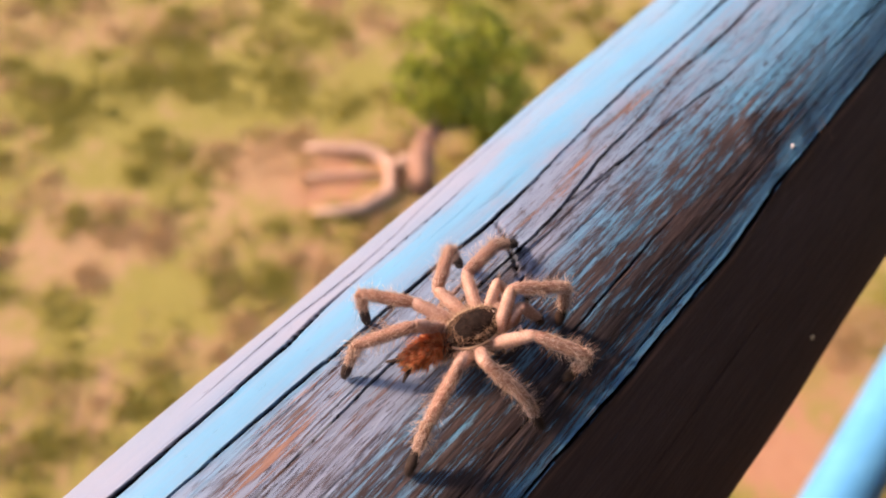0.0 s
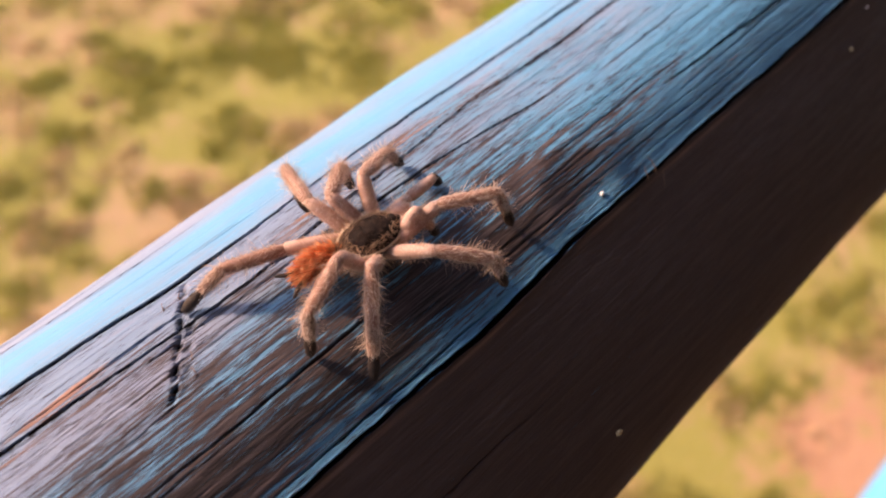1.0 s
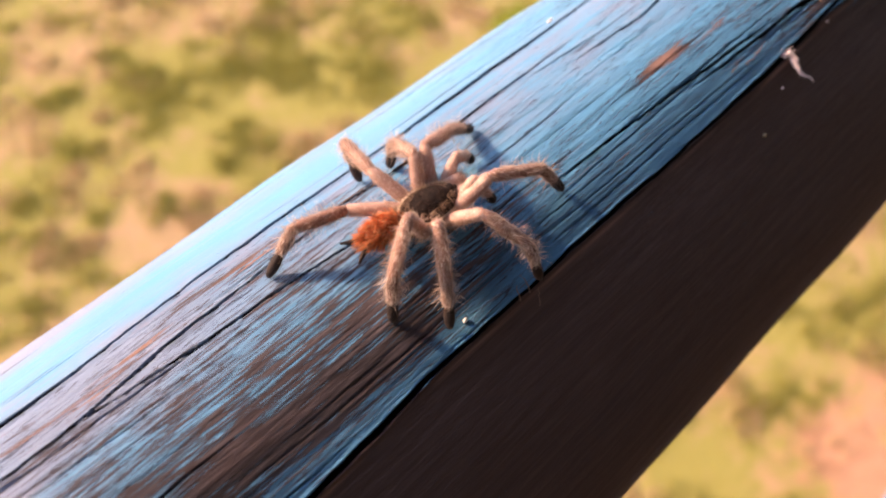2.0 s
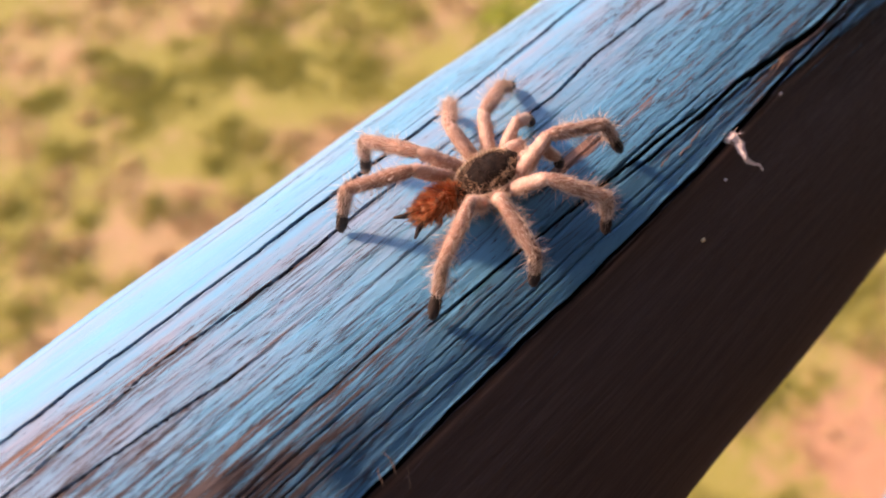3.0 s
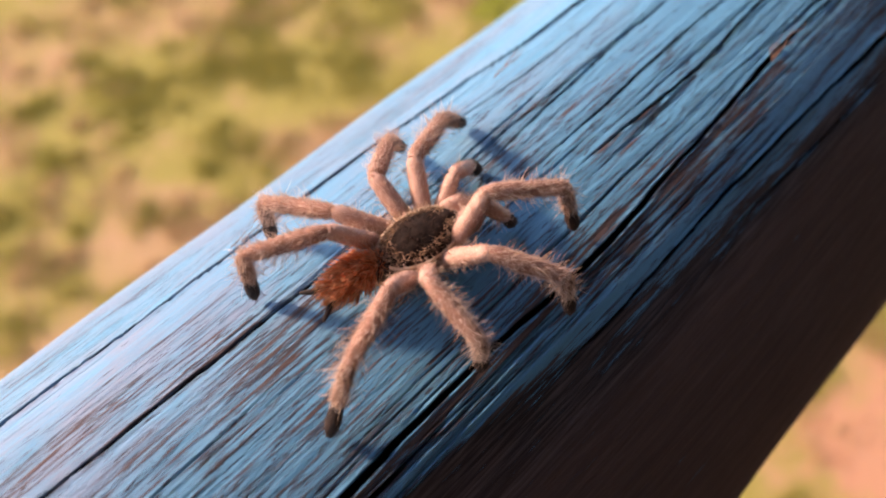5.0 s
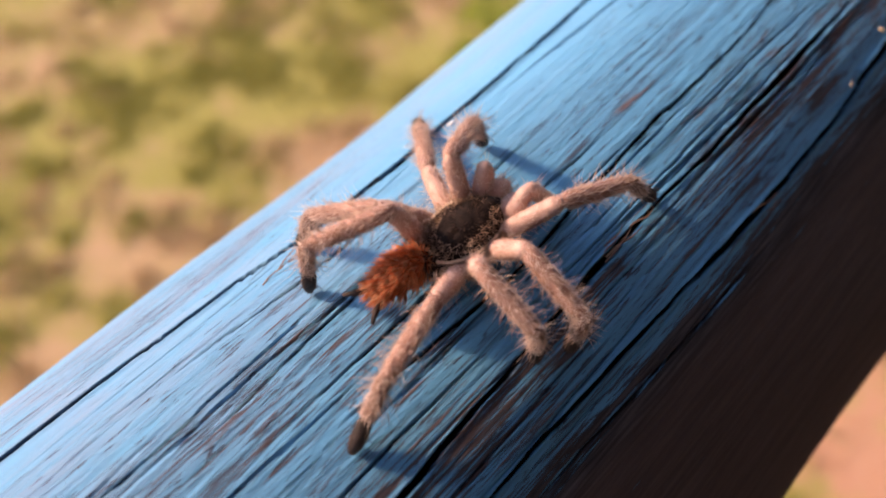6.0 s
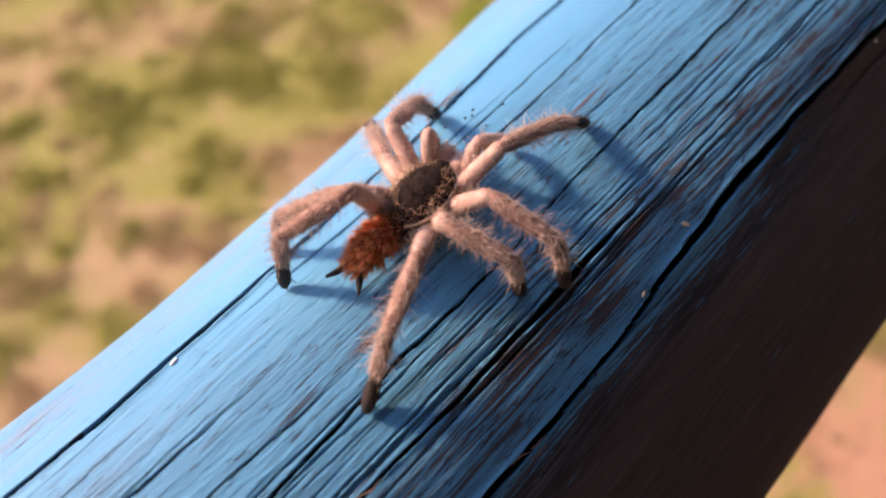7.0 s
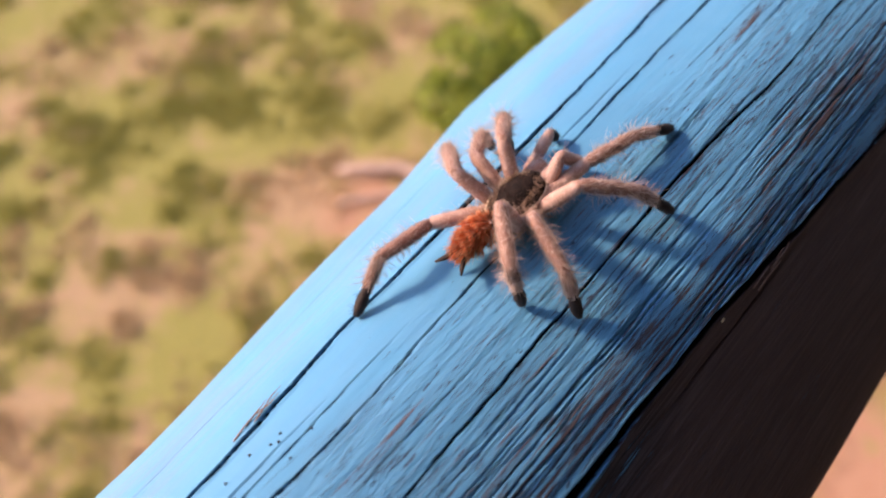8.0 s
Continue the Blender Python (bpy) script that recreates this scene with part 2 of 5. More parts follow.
# seconds, bearing of the thigh in the body's space, its rise
KNEE_L4 = [
    (0.0, 180, 45), (0.3, 158, 6), (0.5, 159, 4), (0.7, 162, 59), (0.8, 160, 17), (1.0, 158, 4), (1.2, 135, 20), (1.5, 149, 7), (1.8, 165, 45), (2.0, 147, 4), (2.2, 161, 19), (2.34, 165, 45), (2.48, 162, 30), (2.61, 160, 15), (2.75, 161, 19), (2.89, 165, 43), (3.03, 163, 36), (3.16, 160, 15), (3.3, 160, 15), (3.5, 177, 58)] + [
    (3.8, 158, 4), (4.0, 147, 62), (4.2, 164, 40), (4.34, 160, 14), (4.48, 166, 52), (4.61, 164, 42), (4.75, 160, 16), (4.89, 164, 40), (5.03, 165, 47), (5.16, 161, 19), (5.3, 164, 39), (5.5, 167, 64), (5.7, 159, 8), (6.0, 166, 65), (6.3, 161, 23), (6.5, 189, 59), (6.7, 160, 12), (7.0, 173, 63), (7.2, 184, 25), (7.3, 168, 61)] + [
    (7.5, 169, 46), (7.6, 176, 19), (7.8, 171, 65), (8.0, 141, 4)]
KNEE_L3 = [
    (0.0, 125, 14), (0.3, 127, 33), (0.5, 134, 36), (0.7, 134, 15), (0.8, 137, 27), (1.0, 115, 26), (1.2, 142, 26), (1.5, 124, 24), (1.8, 145, 22), (2.0, 112, 26), (2.2, 135, 28), (2.34, 143, 24), (2.48, 133, 30), (2.61, 128, 33), (2.75, 134, 29), (2.89, 140, 25), (3.03, 136, 28), (3.16, 130, 32), (3.3, 133, 30), (3.5, 137, 10)] + [
    (3.8, 128, 32), (4.0, 132, 16), (4.2, 137, 27), (4.34, 131, 31), (4.48, 140, 26), (4.61, 137, 27), (4.75, 129, 32), (4.89, 135, 28), (5.03, 138, 26), (5.16, 128, 32), (5.3, 132, 30), (5.5, 146, 28), (5.7, 124, 34), (6.0, 149, 39), (6.3, 127, 34), (6.5, 158, 33), (6.7, 123, 35), (7.0, 155, 41), (7.2, 143, 55), (7.3, 133, 29)] + [
    (7.5, 131, 36), (7.6, 109, 29), (7.8, 137, 27), (8.0, 118, 51)]
KNEE_L2 = [
    (0.0, 100, 8), (0.3, 102, 37), (0.5, 126, 32), (0.7, 64, 8), (0.8, 86, 24), (1.0, 122, 44), (1.2, 123, 44), (1.5, 112, 68), (1.8, 63, 5), (2.0, 67, 60), (2.2, 76, 15), (2.34, 72, 13), (2.48, 95, 32), (2.61, 101, 36), (2.75, 89, 26), (2.89, 90, 27), (3.03, 93, 30), (3.16, 98, 34), (3.3, 99, 32), (3.5, 97, 20)] + [
    (3.8, 99, 32), (4.0, 108, 20), (4.2, 73, 12), (4.34, 97, 32), (4.48, 93, 30), (4.61, 85, 23), (4.75, 98, 33), (4.89, 93, 30), (5.03, 95, 33), (5.16, 98, 34), (5.3, 87, 25), (5.5, 84, 48), (5.7, 96, 32), (6.0, 81, 24), (6.3, 111, 43), (6.5, 71, 20), (6.7, 109, 43), (7.0, 77, 24), (7.2, 124, 56), (7.3, 83, 24)] + [
    (7.5, 83, 16), (7.6, 91, 20), (7.8, 45, 5), (8.0, 80, 40)]
KNEE_L1 = [
    (0.0, 70, 16), (0.3, 71, 38), (0.5, 64, 32), (0.7, 52, 20), (0.8, 74, 57), (1.0, 76, 52), (1.2, 63, 40), (1.5, 121, 56), (1.8, 58, 17), (2.0, 63, 32), (2.2, 71, 40), (2.34, 60, 23), (2.48, 64, 32), (2.61, 67, 38), (2.75, 66, 31), (2.89, 65, 31), (3.03, 64, 31), (3.16, 62, 29), (3.3, 60, 17), (3.5, 55, 36)] + [
    (3.8, 60, 21), (4.0, 89, 56), (4.2, 66, 22), (4.34, 65, 30), (4.48, 74, 46), (4.61, 69, 34), (4.75, 65, 32), (4.89, 68, 40), (5.03, 68, 39), (5.16, 65, 33), (5.3, 67, 39), (5.5, 45, 40), (5.7, 62, 29), (6.0, 88, 68), (6.3, 68, 38), (6.5, 65, 16), (6.7, 56, 15), (7.0, 66, 40), (7.2, 72, 64), (7.3, 56, 16)] + [
    (7.5, 57, 16), (7.6, 53, 12), (7.8, 43, 5), (8.0, 57, 68)]
KNEE_R1 = [
    (0.0, 30, 55), (0.3, -13, 46), (0.5, 45, 65), (0.7, 9, 32), (0.8, -6, 56), (1.0, -4, 27), (1.2, -35, 50), (1.5, -37, 62), (1.8, 14, 64), (2.0, -17, 45), (2.2, -0, 56), (2.34, 7, 60), (2.48, -8, 52), (2.61, -10, 51), (2.75, -3, 53), (2.89, -7, 52), (3.03, -9, 51), (3.16, 1, 55), (3.3, -12, 48), (3.5, -33, 50)] + [
    (3.8, 19, 60), (4.0, 26, 59), (4.2, -15, 46), (4.34, 13, 58), (4.48, 3, 55), (4.61, -7, 51), (4.75, -0, 55), (4.89, -3, 57), (5.03, -4, 56), (5.16, -9, 54), (5.3, -9, 58), (5.5, -23, 65), (5.7, -17, 53), (6.0, -50, 58), (6.3, 3, 58), (6.5, -47, 65), (6.7, -21, 48), (7.0, -42, 50), (7.2, 16, 58), (7.3, 26, 63)] + [
    (7.5, -2, 41), (7.6, 8, 44), (7.8, 8, 63), (8.0, -19, 32)]
KNEE_R2 = [
    (0.0, -46, 34), (0.3, -58, 44), (0.5, -61, 29), (0.7, -59, 44), (0.8, -74, 49), (1.0, -57, 27), (1.2, -76, 46), (1.5, -54, 45), (1.8, -67, 47), (2.0, -69, 50), (2.2, -61, 44), (2.34, -69, 47), (2.48, -70, 46), (2.61, -68, 45), (2.75, -66, 46), (2.89, -71, 47), (3.03, -68, 46), (3.16, -65, 45), (3.3, -73, 47), (3.5, -82, 49)] + [
    (3.8, -59, 43), (4.0, -56, 57), (4.2, -65, 45), (4.34, -60, 44), (4.48, -68, 46), (4.61, -67, 46), (4.75, -63, 44), (4.89, -66, 45), (5.03, -69, 45), (5.16, -65, 45), (5.3, -64, 44), (5.5, -77, 41), (5.7, -67, 45), (6.0, -95, 50), (6.3, -64, 42), (6.5, -68, 35), (6.7, -64, 42), (7.0, -91, 43), (7.2, -63, 53), (7.3, -61, 42)] + [
    (7.5, -78, 59), (7.6, -64, 58), (7.8, -65, 43), (8.0, -69, 47)]
KNEE_R3 = [
    (0.0, -123, 43), (0.3, -134, 50), (0.5, -122, 45), (0.7, -122, 53), (0.8, -131, 49), (1.0, -139, 54), (1.2, -110, 47), (1.5, -121, 51), (1.8, -125, 52), (2.0, -129, 55), (2.2, -130, 49), (2.34, -127, 51), (2.48, -131, 50), (2.61, -132, 49), (2.75, -129, 50), (2.89, -128, 50), (3.03, -131, 49), (3.16, -133, 49), (3.3, -124, 51), (3.5, -123, 45)] + [
    (3.8, -132, 50), (4.0, -117, 62), (4.2, -128, 50), (4.34, -131, 50), (4.48, -124, 51), (4.61, -129, 50), (4.75, -132, 49), (4.89, -128, 50), (5.03, -130, 50), (5.16, -134, 49), (5.3, -126, 50), (5.5, -139, 53), (5.7, -135, 47), (6.0, -136, 53), (6.3, -129, 49), (6.5, -131, 50), (6.7, -136, 48), (7.0, -138, 48), (7.2, -140, 46), (7.3, -125, 51)] + [
    (7.5, -124, 46), (7.6, -134, 44), (7.8, -120, 51), (8.0, -135, 46)]
KNEE_R4 = [
    (0.0, -143, 44), (0.3, -175, 65), (0.5, -148, 41), (0.7, -138, 46), (0.8, -135, 40), (1.0, -171, 57), (1.2, -127, 34), (1.5, -175, 65), (1.8, -135, 40), (2.0, -170, 64), (2.2, -162, 54), (2.34, -139, 42), (2.48, -160, 53), (2.61, -172, 59), (2.75, -161, 53), (2.89, -148, 46), (3.03, -157, 51), (3.16, -167, 56), (3.3, -161, 53), (3.5, -146, 38)] + [
    (3.8, -172, 59), (4.0, -139, 54), (4.2, -169, 57), (4.34, -167, 56), (4.48, -147, 46), (4.61, -159, 52), (4.75, -170, 58), (4.89, -154, 49), (5.03, -150, 48), (5.16, -170, 58), (5.3, -154, 50), (5.5, -146, 48), (5.7, -175, 62), (6.0, -152, 49), (6.3, -166, 56), (6.5, -146, 47), (6.7, -175, 65), (7.0, -146, 41), (7.2, -172, 65), (7.3, -175, 61)] + [
    (7.5, -154, 48), (7.6, -175, 65), (7.8, -157, 52), (8.0, -175, 65)]
# seconds, where the feeler's tip is before the body, in mm
PALP_L = [(0.0, 22, 8), (0.5, 25, 10), (0.7, 29, 11), (1.0, 33, 7), (1.2, 22, 9), (1.5, 26, 12), (2.0, 27, 9), (2.4, 21, 7), (2.8, 30, 10), (3.2, 27, 9), (3.5, 20, 8),
          (4.0, 30, 15), (4.4, 24, 9), (4.8, 31, 10), (5.2, 24, 9), (5.5, 20, 8), (6.0, 18, 6), (6.5, 20, 8), (7.0, 19, 6), (7.2, 32, 11), (7.5, 27, 18), (7.6, 31, 12), (8.0, 36, 10)]
PALP_R = [(0.0, 24, -6), (0.5, 22, -7), (1.0, 21, -6), (1.5, 22, -7), (2.0, 22, -6), (2.5, 29, -5), (3.0, 24, -6), (3.5, 32, -6), (4.0, 22, -6), (4.6, 29, -5), (5.0, 24, -6), (5.5, 31, -4),
          (6.0, 24, -6), (6.5, 32, -3), (7.0, 29, -5), (7.2, 34, 0), (7.5, 30, -6), (7.8, 22, -7), (8.0, 26, -5)]

walk(cam, PATH, [(0.0, 1.27, 7600, 25), (0.5, 1.32, 7600, 25), (1.0, 1.42, 7650, 25), (1.5, 1.73, 7650, 25), (2.0, 1.61, 7600, 25), (3.5, 1.46, 7500, 26), (4.0, 1.43, 7500, 26), (5.5, 1.34, 7330, 26), (6.0, 1.27, 7080, 25), (6.5, 1.20, 6800, 25), (7.0, 1.27, 6820, 24), (7.5, 1.30, 6750, 23), (8.0, 1.24, 6600, 23)])

# ---- world and sun ----
SUN_EL, SUN_AZ = radians(31), radians(-24)   # azimuth from +y towards +x
world = bpy.data.worlds.new("world")
scene.world = world
world.use_nodes = True
wn = world.node_tree.nodes
sky = wn.new("ShaderNodeTexSky")
sky.sky_type, sky.sun_disc = "NISHITA", False
sky.sun_elevation, sky.sun_rotation = SUN_EL, SUN_AZ
world.node_tree.links.new(sky.outputs[0], wn["Background"].inputs[0])
wn["Background"].inputs[1].default_value = 0.15
sun = new("sun", bpy.data.lights.new("sun", "SUN"))
sun.data.energy, sun.data.angle, sun.data.color = 2.95, radians(6.0), (1.0, 0.74, 0.52)
SUN_DIR = Vector((math.sin(SUN_AZ) * math.cos(SUN_EL), math.cos(SUN_AZ) * math.cos(SUN_EL), math.sin(SUN_EL)))
sun.matrix_world = look(SUN_DIR * 30, (0, 0, 0))


# ---- materials ----
class Mat:
    """A small writer of node materials."""

    def __init__(self, name, rough=0.7, spec=0.4):
        self.m = bpy.data.materials.new(name)
        self.m.use_nodes = True
        self.t = self.m.node_tree
        self.b = self.t.nodes["Principled BSDF"]
        self.b.inputs["Roughness"].default_value = rough
        self.b.inputs["Specular IOR Level"].default_value = spec

    def node(self, kind, **sockets):
        n = self.t.nodes.new(kind)
        for k, v in sockets.items():
            self.put(n.inputs[k.replace("_", " ")], v)
        return n

    def put(self, socket, v):
        if isinstance(v, bpy.types.NodeSocket):
            self.t.links.new(v, socket)
        else:
            socket.default_value = v

    def noise(self, vec, scale, detail=4.0, rough=0.6):
        n = self.node("ShaderNodeTexNoise", Scale=scale, Detail=detail, Roughness=rough)
        self.put(n.inputs["Vector"], vec)
        return n.outputs["Fac"]

    def mapped(self, vec, scale):
        n = self.node("ShaderNodeMapping")
        self.put(n.inputs["Vector"], vec)
        n.inputs["Scale"].default_value = scale
        return n.outputs[0]

    def ramp(self, fac, *stops):
        n = self.node("ShaderNodeValToRGB")
        self.put(n.inputs[0], fac)
        e = n.color_ramp.elements
        while len(e) < len(stops):
            e.new(0.5)
        for el, (p, c) in zip(e, stops):
            el.position = p
            el.color = (c, c, c, 1) if isinstance(c, (int, float)) else (*c, 1)
        return n.outputs[0]

    def mix(self, fac, a, b):
        n = self.node("ShaderNodeMix")
        n.data_type = "RGBA"
        for i, v in ((0, fac), (6, a), (7, b)):
            if not isinstance(v, bpy.types.NodeSocket) and i:
                v = (*v, 1)
            self.put(n.inputs[i], v)
        return n.outputs[2]

    def math(self, op, a, b=0.0):
        n = self.t.nodes.new("ShaderNodeMath")
        n.operation = op
        self.put(n.inputs[0], a)
        self.put(n.inputs[1], b)
        return n.outputs[0]

    def coords(self, what="Object"):
        return self.node("ShaderNodeTexCoord").outputs[what]

    def attr(self, name):
        n = self.node("ShaderNodeAttribute")
        n.attribute_name = name
        return n.outputs["Fac"]

    def bump(self, height, distance, strength=1.0):
        n = self.node("ShaderNodeBump", Height=height, Distance=distance, Strength=strength)
        self.put(self.b.inputs["Normal"], n.outputs[0])

    def colour(self, c):
        self.put(self.b.inputs["Base Color"], c if isinstance(c, bpy.types.NodeSocket) else (*c, 1))
        return self


def simple(name, a, b, scale, rough=0.75, spec=0.3, per="object", bump=0.0):
    """Two colours mingled by a noise, and by chance from piece to piece."""
    k = Mat(name, rough, spec)
    c = k.coords()
    n = k.noise(c, scale, 5)
    if per == "island":
        rnd = k.node("ShaderNodeNewGeometry").outputs["Random Per Island"]
        n = k.math("ADD", k.math("MULTIPLY", n, 0.5), k.math("MULTIPLY", rnd, 0.5))
    k.colour(k.mix(k.ramp(n, (0.3, 0.0), (0.7, 1.0)), a, b))
    if bump:
        k.bump(n, bump)
    return k.m


def painted_log():
    k = Mat("weathered_blue_paint", 0.6, 0.22)
    uv = k.node("ShaderNodeUVMap")
    uv.uv_map = "grain"
    uv = uv.outputs[0]
    wear_shade, groove, pale, navy_band = k.attr("wear_shade"), k.attr("groove"), k.attr("pale"), k.attr("navy_band")
    fine = k.noise(k.mapped(uv, (55, 1300, 1)), 1.0, 3)
    streak = k.noise(k.mapped(uv, (14, 420, 1)), 1.0, 4)
    patch = k.noise(k.mapped(uv, (16, 90, 1)), 1.0, 4)
    blotch = k.noise(k.mapped(uv, (55, 110, 1)), 1.0, 5)
    broad = k.noise(k.mapped(uv, (5, 22, 1)), 1.0, 3)
    # how far the paint has gone: the ridges of the grain first; the mask also holds shade
    lost = k.math("ADD", k.math("MULTIPLY", fine, 0.46), k.math("MULTIPLY", streak, 0.34))
    lost = k.math("ADD", lost, k.math("MULTIPLY", patch, 0.15))
    lost = k.math("ADD", lost, k.math("MULTIPLY", blotch, 0.05))
    lost = k.math("ADD", lost, k.math("SUBTRACT", k.math("MULTIPLY", wear_shade, 0.44), 0.22))
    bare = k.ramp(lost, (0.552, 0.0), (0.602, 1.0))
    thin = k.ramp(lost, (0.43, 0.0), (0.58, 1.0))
    # hair cracks: thin lines along the grain, thickest where the paint is thin
    age = k.math("ADD", k.math("MULTIPLY", patch, 0.6), k.math("MULTIPLY", wear_shade, 0.5))
    line = 0.0
    for along_grain, across, width, onset in ((16, 420, 0.012, 0.44), (40, 900, 0.018, 0.52)):
        hair = k.noise(k.mapped(uv, (along_grain, across, 1)), 1.0, 2, 0.45)
        one = k.math("SUBTRACT", 1.0, k.ramp(k.math("ABSOLUTE", k.math("SUBTRACT", hair, 0.5)), (width * 0.4, 0.0), (width, 1.0)))
        line = k.math("MAXIMUM", line, k.math("MULTIPLY", one, k.ramp(age, (onset, 0.0), (onset + 0.12, 1.0))))
    flake = k.noise(k.mapped(uv, (120, 1400, 1)), 1.0, 3)
    flake = k.ramp(k.math("ADD", flake, k.math("MULTIPLY", wear_shade, 0.24)), (0.735, 0.0), (0.755, 1.0))
    line = k.math("MAXIMUM", line, flake)
    blue = k.mix(broad, (0.066, 0.258, 0.455), (0.106, 0.358, 0.590))
    blue = k.mix(k.math("MULTIPLY", thin, 0.26), blue, (0.070, 0.135, 0.215))
    lilac = k.math("MULTIPLY", k.ramp(k.math("ADD", k.math("MULTIPLY", streak, 0.5), k.math("MULTIPLY", blotch, 0.5)), (0.36, 0.0), (0.60, 1.0)), pale)
    lilac = k.math("MAXIMUM", lilac, k.ramp(pale, (0.72, 0.0), (0.92, 0.9)))
    blue = k.mix(lilac, blue, (0.235, 0.230, 0.315))
    crest = k.math("ADD", k.math("MULTIPLY", fine, 0.6), k.math("MULTIPLY", streak, 0.4))
    blue = k.mix(k.math("MULTIPLY", k.ramp(blotch, (0.25, 0.3), (0.6, 1.0)), navy_band), blue, (0.022, 0.082, 0.160))
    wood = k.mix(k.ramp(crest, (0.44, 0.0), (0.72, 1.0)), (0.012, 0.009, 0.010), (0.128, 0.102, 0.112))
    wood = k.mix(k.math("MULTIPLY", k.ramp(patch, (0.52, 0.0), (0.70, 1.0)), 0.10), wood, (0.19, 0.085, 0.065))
    # flat dark brown of the underside: bare wood, with its shade in the tone
    under_wood = k.mix(k.ramp(crest, (0.40, 0.0), (0.66, 1.0)), (0.074, 0.044, 0.039), (0.098, 0.060, 0.053))
    wood = k.mix(k.math("MULTIPLY", k.ramp(wear_shade, (0.86, 0.0), (1.0, 1.0)), 0.85), wood, under_wood)
    wood = k.mix(k.math("MULTIPLY", k.ramp(fine, (0.3, 0.4), (0.6, 1.0)), k.attr("raw_and_lit")), wood, (0.36, 0.205, 0.165))
    cloud = k.ramp(k.noise(k.mapped(uv, (22, 45, 1)), 1.0, 5), (0.35, 0.0), (0.68, 1.0))
    blue = k.mix(k.math("MULTIPLY", cloud, 0.30), blue, (0.060, 0.205, 0.37))
    blue = k.mix(k.math("MULTIPLY", line, 0.85), blue, (0.030, 0.022, 0.030))
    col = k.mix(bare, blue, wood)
    # near-black shade painted into cracks, gouge and knot, with the gloss taken out
    crack_shade = k.ramp(groove, (0.15, 0.0), (0.6, 1.0))
    col = k.mix(crack_shade, col, (0.006, 0.004, 0.004))
    k.put(k.b.inputs["Specular IOR Level"], k.math("SUBTRACT", 0.22, k.math("MULTIPLY", crack_shade, 0.21)))
    k.colour(col)
    k.put(k.b.inputs["Roughness"], k.math("ADD", k.math("MULTIPLY", bare, 0.25), 0.58))
    crackle = k.noise(k.mapped(uv, (190, 1400, 1)), 1.0, 5, 0.65)
    h = k.math("ADD", k.math("MULTIPLY", crackle, 0.9), k.math("MULTIPLY", k.noise(k.mapped(uv, (70, 330, 1)), 1.0, 3), 0.8))
    h = k.math("MULTIPLY", h, k.ramp(wear_shade, (0.12, 0.25), (0.50, 1.0)))
    h = k.math("SUBTRACT", h, k.math("MULTIPLY", k.math("MAXIMUM", bare, line), 0.30))
    k.bump(h, 0.00052, 0.9)
    return k.m


def lawn():
    k = Mat("patchy_lawn", 0.95, 0.1)
    c = k.coords()
    small = k.noise(c, 26, 4)
    mid = k.noise(c, 9, 4)
    g = k.math("ADD", k.attr("grassy"), k.math("MULTIPLY", k.math("SUBTRACT", mid, 0.5), 1.5))
    earth = k.mix(small, (0.38, 0.235, 0.12), (0.51, 0.345, 0.19))
    earth = k.mix(k.attr("red"), earth, k.mix(mid, (0.40, 0.20, 0.12), (0.60, 0.34, 0.21)))
    green = k.mix(small, (0.25, 0.222, 0.053), (0.37, 0.322, 0.098))
    k.colour(k.mix(k.ramp(g, (0.30, 0.0), (0.70, 1.0)), earth, green))
    k.bump(small, 0.03)
    return k.m


M_LOG = painted_log()
M_LAWN = lawn()
M_GREEN = simple("grass_blades", (0.285, 0.265, 0.056), (0.38, 0.348, 0.094), 1.5, 0.7, 0.2, "island")
M_STRAW = simple("dry_blades", (0.44, 0.305, 0.155), (0.60, 0.445, 0.25), 1.5, 0.8, 0.2, "island")
M_LEAF = simple("shrub_leaf", (0.08, 0.13, 0.015), (0.50, 0.53, 0.08), 6, 0.5, 0.4, "island")
M_BARK = simple("shrub_bark", (0.24, 0.13, 0.10), (0.40, 0.25, 0.19), 20, 0.9, 0.2)
M_HOSE = simple("pale_dead_branch", (0.42, 0.27, 0.20), (0.62, 0.44, 0.35), 14, 0.9, 0.2)
M_PIPE = simple("blue_rail_paint", (0.06, 0.30, 0.60), (0.09, 0.37, 0.68), 18, 0.45, 0.4)
M_BLOCKER = simple("dark_blocker_wood", (0.07, 0.05, 0.04), (0.14, 0.10, 0.08), 3, 0.8, 0.3)
M_SKIN = simple("leg_skin", (0.40, 0.235, 0.19), (0.55, 0.36, 0.30), 260, 0.65, 0.4)
# browner lower legs; the darker tone also holds the shade on their undersides
M_SHIN = simple("shin_skin", (0.24, 0.120, 0.09), (0.40, 0.22, 0.17), 260, 0.65, 0.4)
M_ANKLE = simple("ankle_skin", (0.13, 0.066, 0.05), (0.24, 0.13, 0.10), 260, 0.65, 0.4)
M_HAIR = simple("pale_hair", (0.60, 0.43, 0.35), (0.88, 0.72, 0.63), 500, 0.5, 0.4, "island")
M_CARA = simple("dark_carapace", (0.008, 0.006, 0.0055), (0.035, 0.022, 0.018), 420, 0.85, 0.15)
M_CARAHAIR = simple("carapace_hair", (0.010, 0.007, 0.006), (0.070, 0.040, 0.031), 500, 0.7, 0.1, "island")
M_BRISTLE = simple("brown_bristle", (0.15, 0.09, 0.065), (0.60, 0.42, 0.30), 500, 0.6, 0.3, "island")
M_RIM = simple("carapace_rim", (0.58, 0.42, 0.30), (0.78, 0.62, 0.46), 400, 0.6, 0.3)
